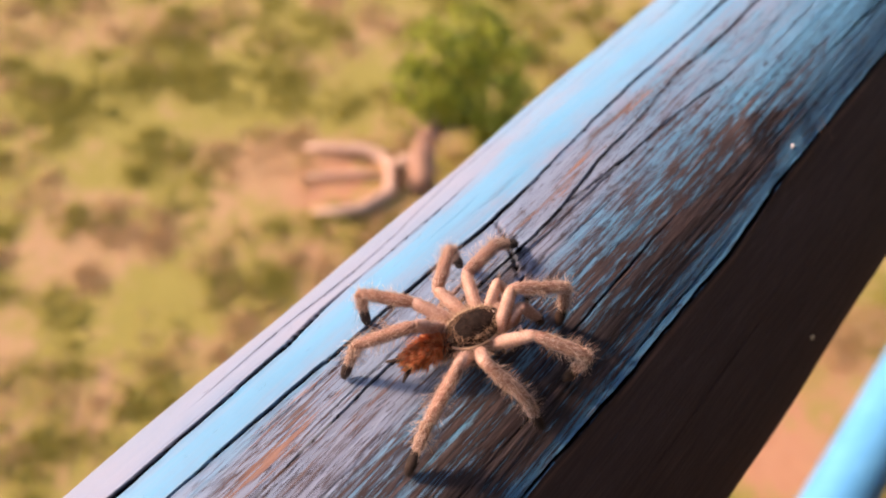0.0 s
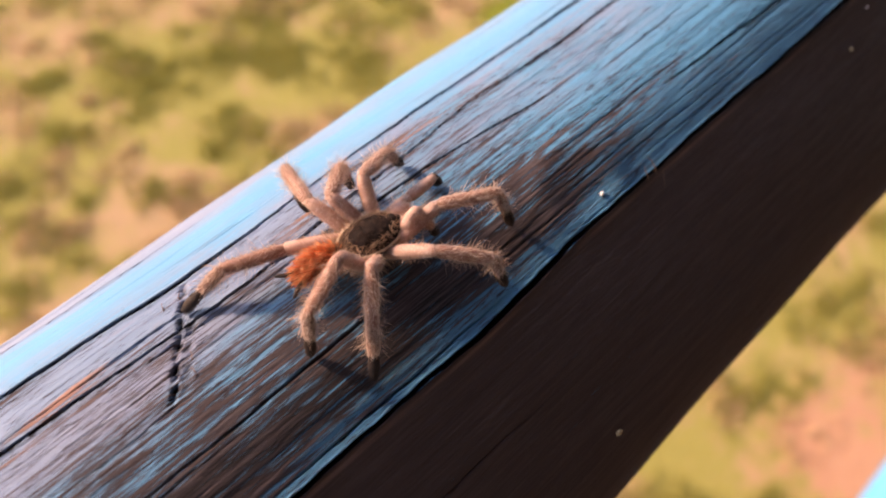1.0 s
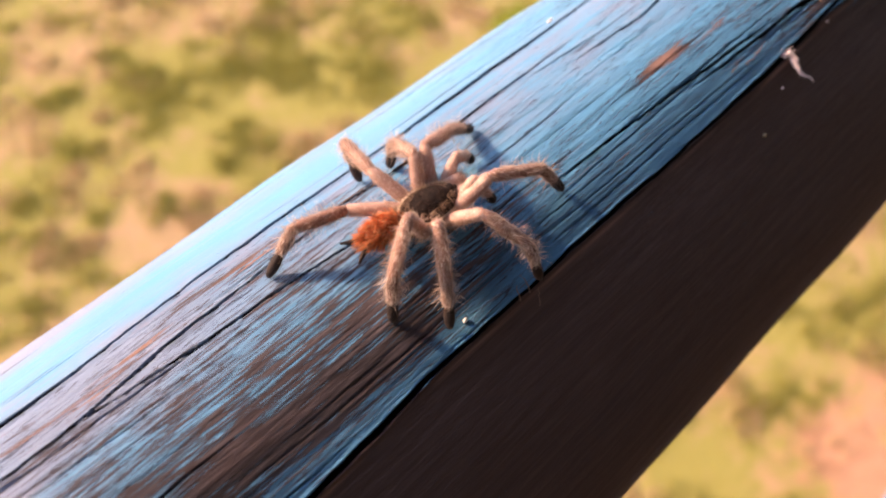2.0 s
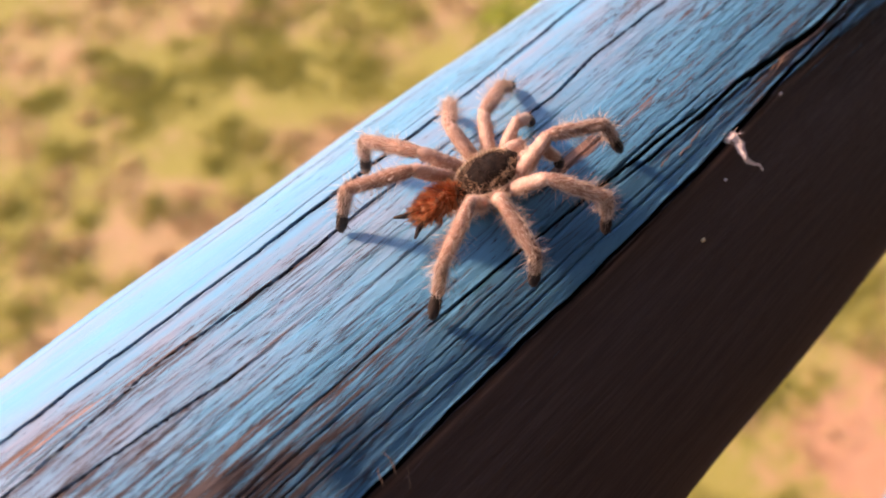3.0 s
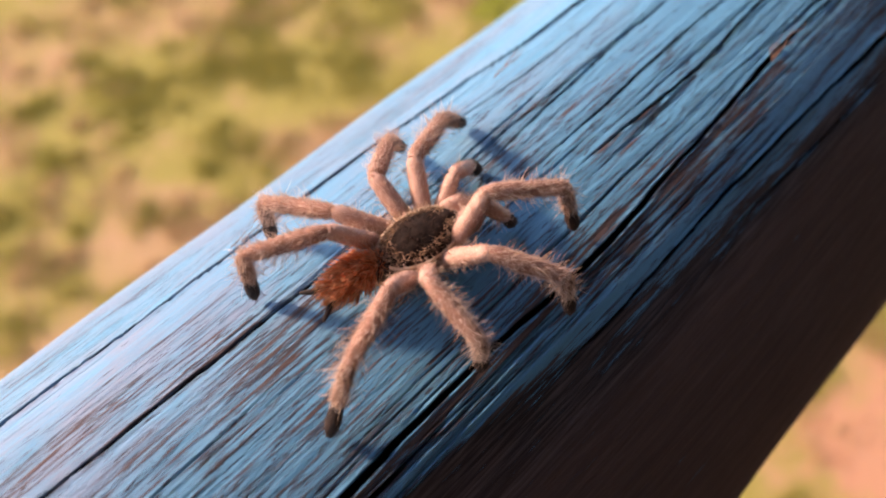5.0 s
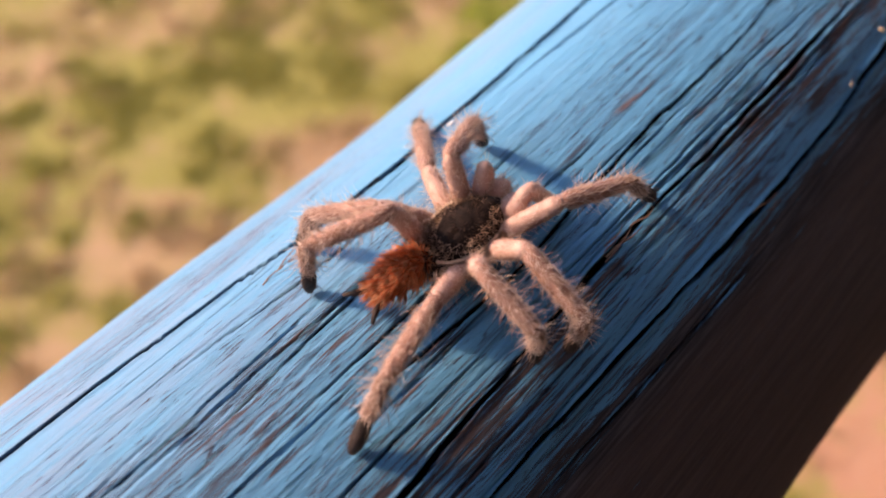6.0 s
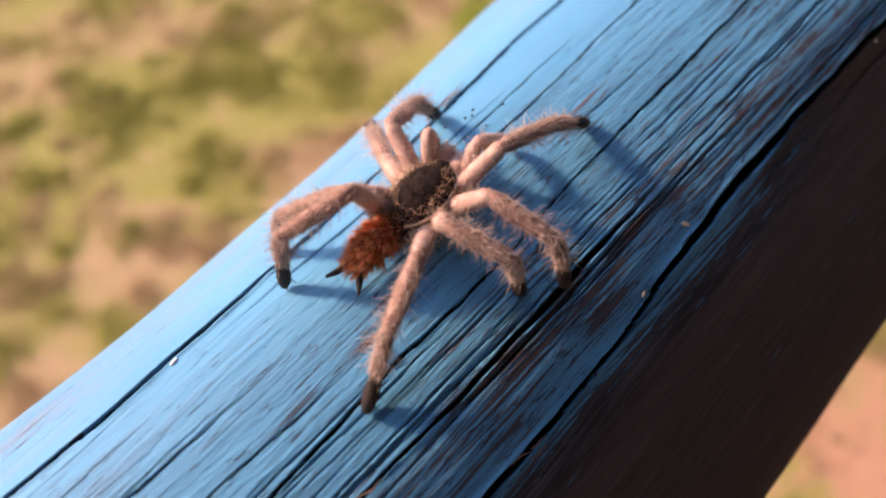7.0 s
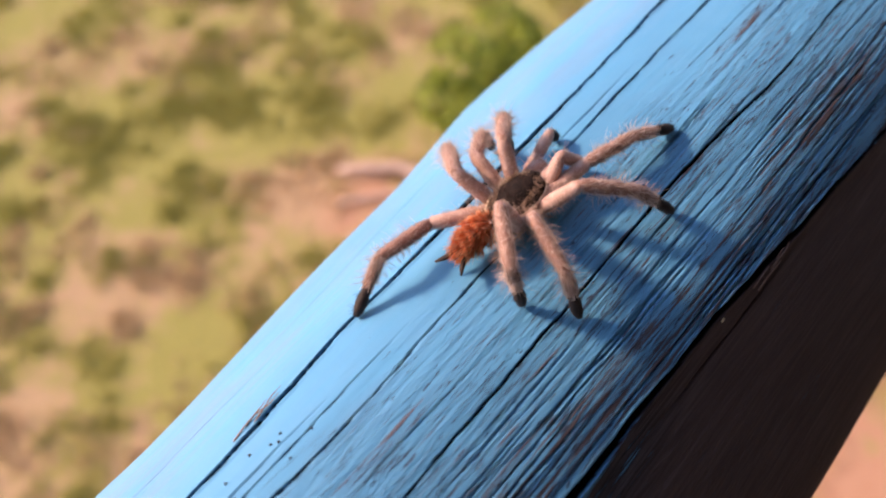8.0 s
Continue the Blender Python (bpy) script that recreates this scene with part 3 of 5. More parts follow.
M_ABD = simple("abdomen_skin", (0.20, 0.050, 0.018), (0.42, 0.12, 0.040), 300, 0.7, 0.3)
M_ABDHAIR = simple("orange_hair", (0.52, 0.105, 0.030), (0.92, 0.32, 0.12), 500, 0.5, 0.4, "island")
M_ABDTIP = simple("pale_orange_hair", (0.72, 0.30, 0.14), (0.90, 0.52, 0.30), 500, 0.5, 0.4, "island")
M_FOOT = simple("dark_foot", (0.012, 0.008, 0.007), (0.06, 0.035, 0.028), 500, 0.7, 0.3)
M_FLUFF = simple("white_fluff", (0.72, 0.55, 0.55), (0.92, 0.80, 0.79), 300, 0.8, 0.3, "island")
M_SEED = simple("straw_husk", (0.50, 0.36, 0.20), (0.75, 0.62, 0.42), 300, 0.6, 0.3)
M_CHIP = simple("white_chip", (0.62, 0.66, 0.70), (0.85, 0.88, 0.90), 300, 0.5, 0.4)
M_SPLINTER = simple("raw_wood_fibre", (0.12, 0.075, 0.06), (0.30, 0.20, 0.16), 200, 0.8, 0.2)
M_DARKSPECK = simple("dark_grit", (0.02, 0.015, 0.012), (0.07, 0.05, 0.04), 300, 0.9, 0.2)


def let_light_through(m, share):
    """Thin leaves and hairs: part of the light passes to the other side."""
    t = m.node_tree
    b = t.nodes["Principled BSDF"]
    thin = t.nodes.new("ShaderNodeBsdfTranslucent")
    t.links.new(b.inputs["Base Color"].links[0].from_socket, thin.inputs["Color"])
    both = t.nodes.new("ShaderNodeMixShader")
    both.inputs[0].default_value = share
    t.links.new(b.outputs[0], both.inputs[1])
    t.links.new(thin.outputs[0], both.inputs[2])
    t.links.new(both.outputs[0], t.nodes["Material Output"].inputs[0])


for leafy, share in ((M_LEAF, 0.6), (M_GREEN, 0.45), (M_STRAW, 0.4), (M_HAIR, 0.4), (M_ABDTIP, 0.3), (M_ABDHAIR, 0.3)):
    let_light_through(leafy, share)


# ---- mesh helpers ----
def mesh_of(name, verts, faces, mats, index=None, smooth=True):
    me = bpy.data.meshes.new(name)
    me.from_pydata(verts, [], faces)
    for m in mats if isinstance(mats, (list, tuple)) else [mats]:
        me.materials.append(m)
    if index is not None:
        me.polygons.foreach_set("material_index", index)
    me.polygons.foreach_set("use_smooth", [smooth] * len(me.polygons))
    me.update()
    return me


def part(name, me, parent, m=None, label=""):
    ob = new(name, me)
    ob.parent = parent
    if m is not None:
        ob.matrix_basis = m
    return tagged(ob, label) if label else ob


class Build:
    """Collects vertices and faces of one mesh, with a material number for each face."""

    def __init__(self):
        self.v, self.f, self.i = [], [], []

    def tube(self, pts, radii, sides=10, mat=0, flat=1.0, caps=True):
        start = len(self.v)
        pts = [Vector(p) for p in pts]
        n = len(pts)
        for k, p in enumerate(pts):
            d = (pts[min(k + 1, n - 1)] - pts[max(k - 1, 0)]).normalized()
            a = d.cross(Vector((0, 0, 1)))
            if a.length < 1e-3:
                a = d.cross(Vector((0, 1, 0)))
            a.normalize()
            b = d.cross(a)
            for j in range(sides):
                w = 2 * math.pi * j / sides
                self.v.append(p + (a * math.cos(w) + b * math.sin(w) * flat) * radii[k])
        for k in range(n - 1):
            for j in range(sides):
                q = start + k * sides
                self.f.append((q + j, q + (j + 1) % sides, q + sides + (j + 1) % sides, q + sides + j))
                self.i.append(mat)
        if caps:
            self.f.append(tuple(start + j for j in range(sides))[::-1])
            self.f.append(tuple(start + (n - 1) * sides + j for j in range(sides)))
            self.i += [mat, mat]

    def hair(self, base, way, length, width, mat=1, curl=None):
        base, way = Vector(base), Vector(way).normalized()
        a = way.orthogonal().normalized()
        b = way.cross(a)
        s = len(self.v)
        mid = base + way * length * 0.55 + (curl * length * 0.10 if curl else Vector())
        tip = base + way * length + (curl * length * 0.38 if curl else Vector())
        for p, r in ((base, width), (mid, width * 0.75)):
            for j in range(3):
                w = 2.094 * j
                self.v.append(p + (a * math.cos(w) + b * math.sin(w)) * r)
        self.v.append(tip)
        for j in range(3):
            k = (j + 1) % 3
            self.f.append((s + j, s + k, s + 3 + k, s + 3 + j))
            self.f.append((s + 3 + j, s + 3 + k, s + 6))
            self.i += [mat, mat]

    def blob(self, centre, radii, mat=0, rings=10, sides=16, bulge=None):
        s = len(self.v)
        c = Vector(centre)
        for k in range(rings + 1):
            la = math.pi * k / rings
            for j in range(sides):
                lo = 2 * math.pi * j / sides
                d = Vector((math.cos(la), math.sin(la) * math.cos(lo), math.sin(la) * math.sin(lo)))
                g = bulge(d) if bulge else 1.0
                self.v.append(c + Vector((d.x * radii[0], d.y * radii[1], d.z * radii[2])) * g)
        for k in range(rings):
            for j in range(sides):
                q = s + k * sides
                self.f.append((q + j, q + sides + j, q + sides + (j + 1) % sides, q + (j + 1) % sides))
                self.i.append(mat)

    def mesh(self, name, mats, smooth=True):
        return mesh_of(name, self.v, self.f, mats, self.i, smooth)


def box_mesh(name, size, mat, bevel=0.004):
    bm = bmesh.new()
    bmesh.ops.create_cube(bm, size=1)
    bmesh.ops.scale(bm, vec=size, verts=bm.verts)
    bmesh.ops.bevel(bm, geom=bm.edges[:], offset=bevel, segments=2, affect="EDGES")
    me = bpy.data.meshes.new(name)
    bm.to_mesh(me)
    bm.free()
    me.materials.append(mat)
    return me


# ---- the rail ----
def along(s, *pairs):
    return np.interp(s, [p[0] for p in pairs], [p[1] for p in pairs])


def smooth01(x, a, b):
    u = np.clip((x - a) / (b - a), 0, 1)
    return u * u * (3 - 2 * u)


# each crack: (metres along, degrees round) in steps, half width and depth in mm
LONG_CRACKS = [
    ([(-0.4, 118), (0.11, 115.5), (0.147, 116.7), (0.22, 117.3), (0.265, 115.6), (0.30, 115.5), (0.41, 115.6), (0.463, 114.0), (0.52, 113)], 0.95, 5, -0.5, 0.52),
    ([(0.39, 106.6), (0.43, 107.6), (0.452, 108.2), (0.484, 110.6), (0.526, 110.7), (0.548, 111.2), (0.567, 112), (0.588, 111.5), (0.61, 110.5), (0.637, 109.6)], 1.0, 6, 0.39, 0.66),
    ([(0.60, 111.2), (0.637, 109.6), (0.653, 109.2), (0.684, 109.6), (0.71, 109.8), (0.76, 109)], 0.8, 4.5, 0.61, 0.75),
    ([(0.56, 120.8), (0.60, 120.4), (0.638, 120.8), (0.66, 121.4), (0.683, 122.4), (0.714, 122), (0.733, 120.3), (0.763, 119.3), (0.80, 118.9), (0.835, 119.8), (0.912, 123.8), (1.2, 128)], 1.25, 5, 0.64, 1.3),
    ([(0.54, 120.5), (0.56, 120.8), (0.60, 120.4), (0.638, 120.8), (0.66, 121.4), (0.69, 122.4)], 0.6, 3, 0.54, 0.68),
]
TOP_CRACKS = [
    ([(0.58, 100), (0.605, 100.7), (0.623, 101.6), (0.66, 100.6), (0.68, 100), (0.71, 100.5), (0.735, 99.3), (0.755, 98.7), (0.80, 98.6), (0.84, 97.7), (0.87, 98.1), (0.912, 99.7), (0.946, 99.1), (1.1, 98)], 0.44, 2.6, 0.58, 1.15),
    ([(0.70, 83), (0.748, 84.2), (0.767, 83.8), (0.80, 82.5), (0.86, 82)], 0.42, 2, 0.70, 0.84),
    ([(-0.4, 52), (0.031, 52.8), (0.072, 53), (0.095, 53.1), (0.121, 51.4), (0.14, 51.5)], 1.75, 6, -0.5, 0.135),
    ([(0.095, 53.1), (0.121, 51.4), (0.148, 51.6), (0.174, 52.2), (0.20, 52)], 0.7, 4, 0.09, 0.195),
]
SIDE_CRACKS = [
    ([(0.06, 44.5), (0.078, 45.3), (0.103, 45.3), (0.132, 46.4), (0.155, 45.9), (0.193, 42), (0.229, 40.7), (0.271, 39.3), (0.337, 35), (0.45, 33)], 0.75, 4, 0.065, 0.42),
    ([(-0.3, 61), (0.039, 64), (0.08, 65), (0.112, 66.6), (0.164, 68.8), (0.21, 68.3), (0.234, 67.3), (0.26, 66.5), (0.31, 66.8), (0.341, 67.2), (0.386, 66.7), (0.425, 66.7), (0.461, 64.3), (0.497, 65.4),
      (0.553, 66.7), (0.592, 68.5), (0.614, 71.8), (0.635, 73), (0.668, 73), (0.707, 71.6), (0.738, 70.8), (0.772, 68.7), (0.813, 67.8), (0.858, 68.3), (0.919, 66.4), (1.2, 62)], 0.95, 4.5, -0.3, 1.3),
    ([(-0.2, 80), (0.053, 78), (0.096, 77.4), (0.13, 78.8), (0.168, 80), (0.189, 79.8), (0.215, 77.3), (0.249, 76.8), (0.278, 74.6), (0.313, 76), (0.354, 75.8), (0.40, 76)], 0.62, 4, -0.3, 0.38),
]
SHORT_CRACKS = [
    ([(0.64, 73), (0.668, 73), (0.707, 71.6), (0.738, 70.8), (0.772, 68.7), (0.82, 67.8)], 1.1, 5, 0.63, 0.72),
    ([(0.36, 81.8), (0.376, 82.4), (0.405, 83.5), (0.426, 82.2), (0.47, 83), (0.50, 83.7), (0.562, 85), (0.62, 84)], 0.5, 3, 0.36, 0.60),
    ([(0.35, 77.5), (0.366, 78.2), (0.383, 79.2), (0.40, 80)], 0.45, 2, 0.35, 0.40),
    ([(0.175, 79.2), (0.185, 79.6), (0.213, 81.4), (0.255, 83.8), (0.275, 85.5), (0.30, 87)], 0.5, 2.5, 0.175, 0.30),
    ([(0.30, 52.5), (0.328, 51.4), (0.347, 48.8), (0.371, 48.1), (0.385, 50), (0.43, 50)], 0.5, 2.5, 0.30, 0.43),
    ([(0.33, 102.6), (0.347, 103.1), (0.40, 105.1), (0.43, 106.5), (0.455, 107.6)], 0.5, 3, 0.32, 0.45),
    ([(0.82, 77), (0.95, 75), (1.1, 74)], 0.5, 3, 0.84, 1.1),
    ([(0.56, 88.5), (0.593, 88), (0.626, 87), (0.66, 88)], 0.42, 2, 0.56, 0.66),
]
LAST_CRACKS = [
    ([(0.57, 77), (0.58, 77.7), (0.596, 79), (0.612, 79.4), (0.65, 80)], 0.42, 2, 0.565, 0.64),
    ([(0.57, 95), (0.63, 95), (0.67, 96)], 0.42, 2, 0.57, 0.67),
    ([(0.50, 39), (0.597, 38), (0.66, 36)], 0.5, 2, 0.52, 0.68),
    ([(0.70, 80), (0.727, 80), (0.777, 79)], 0.35, 1.5, 0.70, 0.78),
]
CRACKS = LONG_CRACKS + TOP_CRACKS + SIDE_CRACKS + SHORT_CRACKS + LAST_CRACKS


# freshly bared, reddish wood: metres along, degrees round, spreads, amount
RAW = [(0.131, 76, 0.014, 2.0, 1.0), (0.07, 74, 0.03, 2.6, 0.6), (0.10, 80, 0.03, 2.6, 0.3), (0.08, 67, 0.02, 1.5, 0.8), (0.19, 76.5, 0.02, 1.3, 0.8), (0.215, 74, 0.015, 1.2, 0.7), (0.255, 73, 0.02, 1.3, 0.8),
       (0.393, 97, 0.010, 1.6, 1.0), (0.425, 98.5, 0.012, 1.4, 0.7), (0.35, 72.5, 0.02, 0.8, 0.4), (0.675, 95, 0.012, 1.0, 0.22), (0.705, 91.5, 0.012, 0.9, 0.22)]

# swelling of the rail's sunny side, in mm
SWELL = [(-0.2, 3.1), (0.0, 2.7), (0.1, 2.8), (0.2, 1.8), (0.3, 1.5), (0.4, 0.7), (0.5, -2.8), (0.6, -5.4), (0.66, -6.5), (0.72, -5.8), (0.78, -2.6),
         (0.83, 0.2), (0.87, 4.2), (0.9, 4.2), (0.95, 3.6), (1.0, 2.0), (1.1, 1.2), (1.3, 0.9)]


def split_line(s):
    """Degrees round the rail at which the sunny face ends and the dark underside begins: bare wood, further along also
    painted shade.
    """
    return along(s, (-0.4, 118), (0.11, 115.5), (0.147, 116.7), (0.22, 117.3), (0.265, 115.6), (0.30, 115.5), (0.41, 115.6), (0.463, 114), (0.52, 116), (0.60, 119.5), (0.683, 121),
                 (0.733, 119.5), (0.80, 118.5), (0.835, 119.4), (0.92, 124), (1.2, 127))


def rail_radius(s, deg):
    """Outline of the rail without its cracks, in metres."""
    s, deg = np.asarray(s, float), np.asarray(deg, float)
    r = R + 0.0004 * np.sin(s * 23 + deg * 0.05) + 0.0003 * np.sin(s * 61 - deg * 0.11 + 1)
    r = r + 0.001 * along(s, *SWELL) * smooth01(-deg, -85, -45)
    over = np.maximum(deg - split_line(s), 0)
    r = r - 0.0030 * (1 - np.exp(-over / 6)) * (1 - smooth01(deg, 140, 175)) * (1 - 0.6 * smooth01(s, 0.47, 0.60) * (1 - smooth01(s, 0.74, 0.84)))
    # the shaded flank falls away more steeply, from the great crack on where there is one
    past = deg - along(s, (-0.4, 99), (0.30, 101), *CRACKS[1][0])
    r = r - 0.0020 * smooth01(past, 0.5, 16) * (1 - smooth01(deg, 140, 175))
    return r


def build_rail():
    fine_s = np.arange(-0.16, 1.30, 0.0026)
    fine_s = np.concatenate([fine_s[fine_s < 0.136], np.arange(0.136, 0.190, 0.0006), np.arange(0.190, 0.25, 0.0024), np.arange(0.25, 0.30, 0.0012), fine_s[fine_s > 0.301]])
    ss = np.concatenate([np.linspace(-2.4, -0.17, 60), fine_s, np.linspace(1.31, 3.6, 60)])
    step = np.degrees(0.00030 / R)
    th = np.concatenate([np.arange(8, 215, step), np.arange(216, 367.5, 2.5)])
    S, A = np.meshgrid(ss, th, indexing="ij")
    r = rail_radius(S, A)
    groove = np.zeros_like(r)
    rng = np.random.default_rng(5)
    wig = lambda s, k: 0.25 * np.sin(s * 90 + k) + 0.18 * np.sin(s * 213 + 2.1 * k) + 0.12 * np.sin(s * 530 + 3.3 * k)
    cracks = [(c, w * 0.66, d, a, b) for c, w, d, a, b in CRACKS]
    for k in range(105):
        s0, t0 = rng.uniform(-0.2, 1.2), rng.uniform(28, 150)
        ln = rng.uniform(0.02, 0.13)
        keep = rng.random()
        if (s0 > 0.56 and t0 < 92 and keep > 0.25) or (t0 < 78 and keep > 0.45) or (t0 > 117 and keep > 0.2):
            continue
        dt = rng.uniform(-8, 10) * ln * 2
        cracks.append(([(s0, t0), (s0 + ln, t0 + dt)], rng.uniform(0.25, 0.48), rng.uniform(0.3, 1.3), s0, s0 + ln))
    for k in range(38):
        s0, t0 = rng.uniform(0.56, 1.15), 96 + 30 * rng.random() ** 0.7
        ln = rng.uniform(0.02, 0.12)
        cracks.append(([(s0, t0), (s0 + ln, t0 + rng.uniform(-14, 12) * ln)], rng.uniform(0.20, 0.36), rng.uniform(0.25, 0.9), s0, s0 + ln))
    for k in range(230):
        s0, t0 = rng.uniform(-0.1, 1.15), rng.normal(92, 15)
        ln = rng.uniform(0.012, 0.085)
        if t0 < 50 or t0 > 118 or (s0 > 0.62 and t0 < 84 and rng.random() < 0.8):
            continue
        cracks.append(([(s0, t0), (s0 + ln, t0 + rng.uniform(-10, 12) * ln)], rng.uniform(0.12, 0.21), rng.uniform(0.3, 0.9), s0, s0 + ln))
    # denser dark cracks on the flank, which also paint its shade darker
    for k in range(90):
        s0, t0 = rng.uniform(0.2, 1.1), rng.uniform(102, 117)
        ln = rng.uniform(0.03, 0.14)
        cracks.append(([(s0, t0), (s0 + ln, t0 + rng.uniform(-10, 12) * ln)], rng.uniform(0.16, 0.34), rng.uniform(0.35, 1.1), s0, s0 + ln))
    for k in range(14):
        s0 = rng.uniform(0.66, 1.0)
        t0 = float(along(s0, *CRACKS[3][0])) + rng.normal(-1.0, 2.2)
        ln = rng.uniform(0.03, 0.10)
        cracks.append(([(s0, t0), (s0 + ln, t0 + rng.uniform(-10, 14) * ln)], rng.uniform(0.3, 0.5), rng.uniform(0.8, 2.0), s0, s0 + ln))
    for k, (pts, w, d, a, b) in enumerate(cracks):
        rows = np.where((ss > a - 0.02) & (ss < b + 0.02))[0]
        if not len(rows):
            continue
        s = ss[rows]
        tc = along(s, *pts) + wig(s, k * 1.7) * min(1.0, 0.35 + w * 0.35)
        fade = np.clip((s - a) / 0.03, 0, 1) * np.clip((b - s) / 0.03, 0, 1)
        wid = w * (0.55 + 0.45 * fade) * (0.8 + 0.35 * np.sin(s * 47 + k) * np.sin(s * 19 + 2 * k))
        x = (A[rows] - tc[:, None]) * math.pi / 180 * R * 1000 / np.maximum(wid, 0.13)[:, None]
        g = np.exp(-x ** 4) * fade[:, None]
        lip = np.exp(-((np.abs(x) - 1.7) / 0.7) ** 2) * fade[:, None]
        r[rows] += -g * d / 1000 + lip * min(d, 4) * 0.00009
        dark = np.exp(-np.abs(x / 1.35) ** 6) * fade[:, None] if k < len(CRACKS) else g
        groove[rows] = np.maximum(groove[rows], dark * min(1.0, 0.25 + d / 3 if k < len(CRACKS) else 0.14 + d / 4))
    # a gouge across the grain, and a knot
    rag = 0.0004 * np.sin(A * 2.9) + 0.0003 * np.sin(A * 7.3 + 1) + 0.00025 * np.sin(A * 15.1 + S * 400)
    for ds, wd, deep in ((0.0, 0.0007, 0.0022), (0.0035, 0.0011, 0.0006)):
        line = along(A, (66, 0.174 + ds), (70, 0.170 + ds), (77, 0.163 + ds), (90, 0.148 + ds), (95, 0.143 + ds)) + rag
        inside = smooth01(A, 69 + ds * 900, 73 + ds * 900) * smooth01(-A, -93, -89)
        uneven = np.clip(0.55 + 0.35 * np.sin(A * 1.7 + ds * 900) + 0.25 * np.sin(A * 4.1 + S * 300), 0.1, 1)
        g = np.exp(-((S - line) / wd / 1.5) ** 2) * inside * uneven
        lip = np.exp(-((np.abs(S - line) - wd * 2.2) / 0.0006) ** 2) * inside * uneven
        r += -g * deep + lip * 0.00035
        groove = np.maximum(groove, g * (0.95 if ds == 0 else 0.5))
    d2 = ((S - 0.2735) / 0.0085) ** 2 + ((A - 107.5) / 5.5) ** 2
    r += -0.0006 * np.exp(-d2) + 0.0008 * np.exp(-(np.sqrt(d2) - 1.6) ** 2 / 0.3)
    groove = np.maximum(groove, 0.22 * np.exp(-d2 * 1.3))
    arc = np.radians(A) * R
    # where the paint has gone, and where extra bare wood darkens the flank's shade
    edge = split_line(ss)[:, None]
    # from 0.47 m the dark tone fades in softly, painting the shade's edge
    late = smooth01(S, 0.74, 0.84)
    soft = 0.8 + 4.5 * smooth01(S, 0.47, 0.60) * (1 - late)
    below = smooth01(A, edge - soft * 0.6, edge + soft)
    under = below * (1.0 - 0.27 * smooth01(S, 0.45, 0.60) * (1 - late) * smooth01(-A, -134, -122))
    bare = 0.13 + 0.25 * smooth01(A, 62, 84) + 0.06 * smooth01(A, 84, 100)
    # bare dark wood of the first stretch, thickened to deepen its shade
    early = 1.3 * (1 - smooth01(S, 0.24, 0.37))
    bare = bare + early * (0.21 * np.exp(-((A - 96) / 15) ** 2) + 0.20 * np.exp(-((A - 108) / 6) ** 2) + 0.10 * np.exp(-((A - 76) / 8) ** 2))
    bare = bare + 0.05 * smooth01(S, 0.72, 0.84) * smooth01(A, 95, 112)
    bare = bare - 0.20 * smooth01(S, 0.64, 0.74) * smooth01(-A, -92, -78)
    for s0, a0, ws, wa, amt in ((0.388, 97.5, 0.016, 2.0, 0.26), (0.53, 86, 0.06, 6, 0.10), (0.055, 70, 0.05, 4, 0.30), (0.12, 68, 0.03, 2.5, 0.35), (0.914, 110, 0.03, 5, 0.06),
                                (0.92, 87, 0.02, 1.5, 0.30), (0.24, 71, 0.06, 2.0, 0.30), (0.50, 92, 0.05, 5, 0.12), (0.30, 75, 0.05, 2, 0.25), (0.47, 76, 0.05, 5, 0.12)):
        bare = bare + amt * np.exp(-((A - a0) / wa) ** 2 - ((S - s0) / ws) ** 2)
    bare = bare + 0.085 * smooth01(S, 0.40, 0.46) * (1 - smooth01(S, 0.58, 0.66)) * smooth01(A, 66, 74)
    # darker wear on the lower flank, also standing in for its shade
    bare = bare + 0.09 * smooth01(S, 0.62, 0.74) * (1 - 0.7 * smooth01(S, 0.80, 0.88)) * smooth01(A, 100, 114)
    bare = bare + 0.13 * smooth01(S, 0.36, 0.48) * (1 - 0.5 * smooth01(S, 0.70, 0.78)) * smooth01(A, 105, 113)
    bare = bare + 0.05 * smooth01(S, 0.62, 0.72) * smooth01(A, 80, 90) * (1 - smooth01(A, 100, 108))
    for s0, a0, ws, wa, amt in RAW:
        bare = bare + 0.25 * amt * np.exp(-((A - a0) / wa) ** 2 - ((S - s0) / ws) ** 2)
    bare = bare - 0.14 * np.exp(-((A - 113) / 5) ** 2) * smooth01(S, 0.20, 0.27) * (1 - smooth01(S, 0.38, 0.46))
    # the flank below the great crack, and the torn fibres on its lip
    past = A - along(S, *CRACKS[1][0])
    torn = np.exp(-((past - 1.5) / 0.55) ** 2) * smooth01(S, 0.40, 0.46) * (1 - smooth01(S, 0.70, 0.76)) * (0.6 + 0.4 * np.sin(S * 61) * np.sin(S * 23 + 1))
    bare = bare + 0.22 * torn
    bare = bare + 0.33 * smooth01(-A, -70, -60) * smooth01(A, 40, 50) * smooth01(S, 0.30, 0.40) * (1 - smooth01(S, 0.60, 0.72))
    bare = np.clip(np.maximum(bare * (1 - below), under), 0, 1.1)
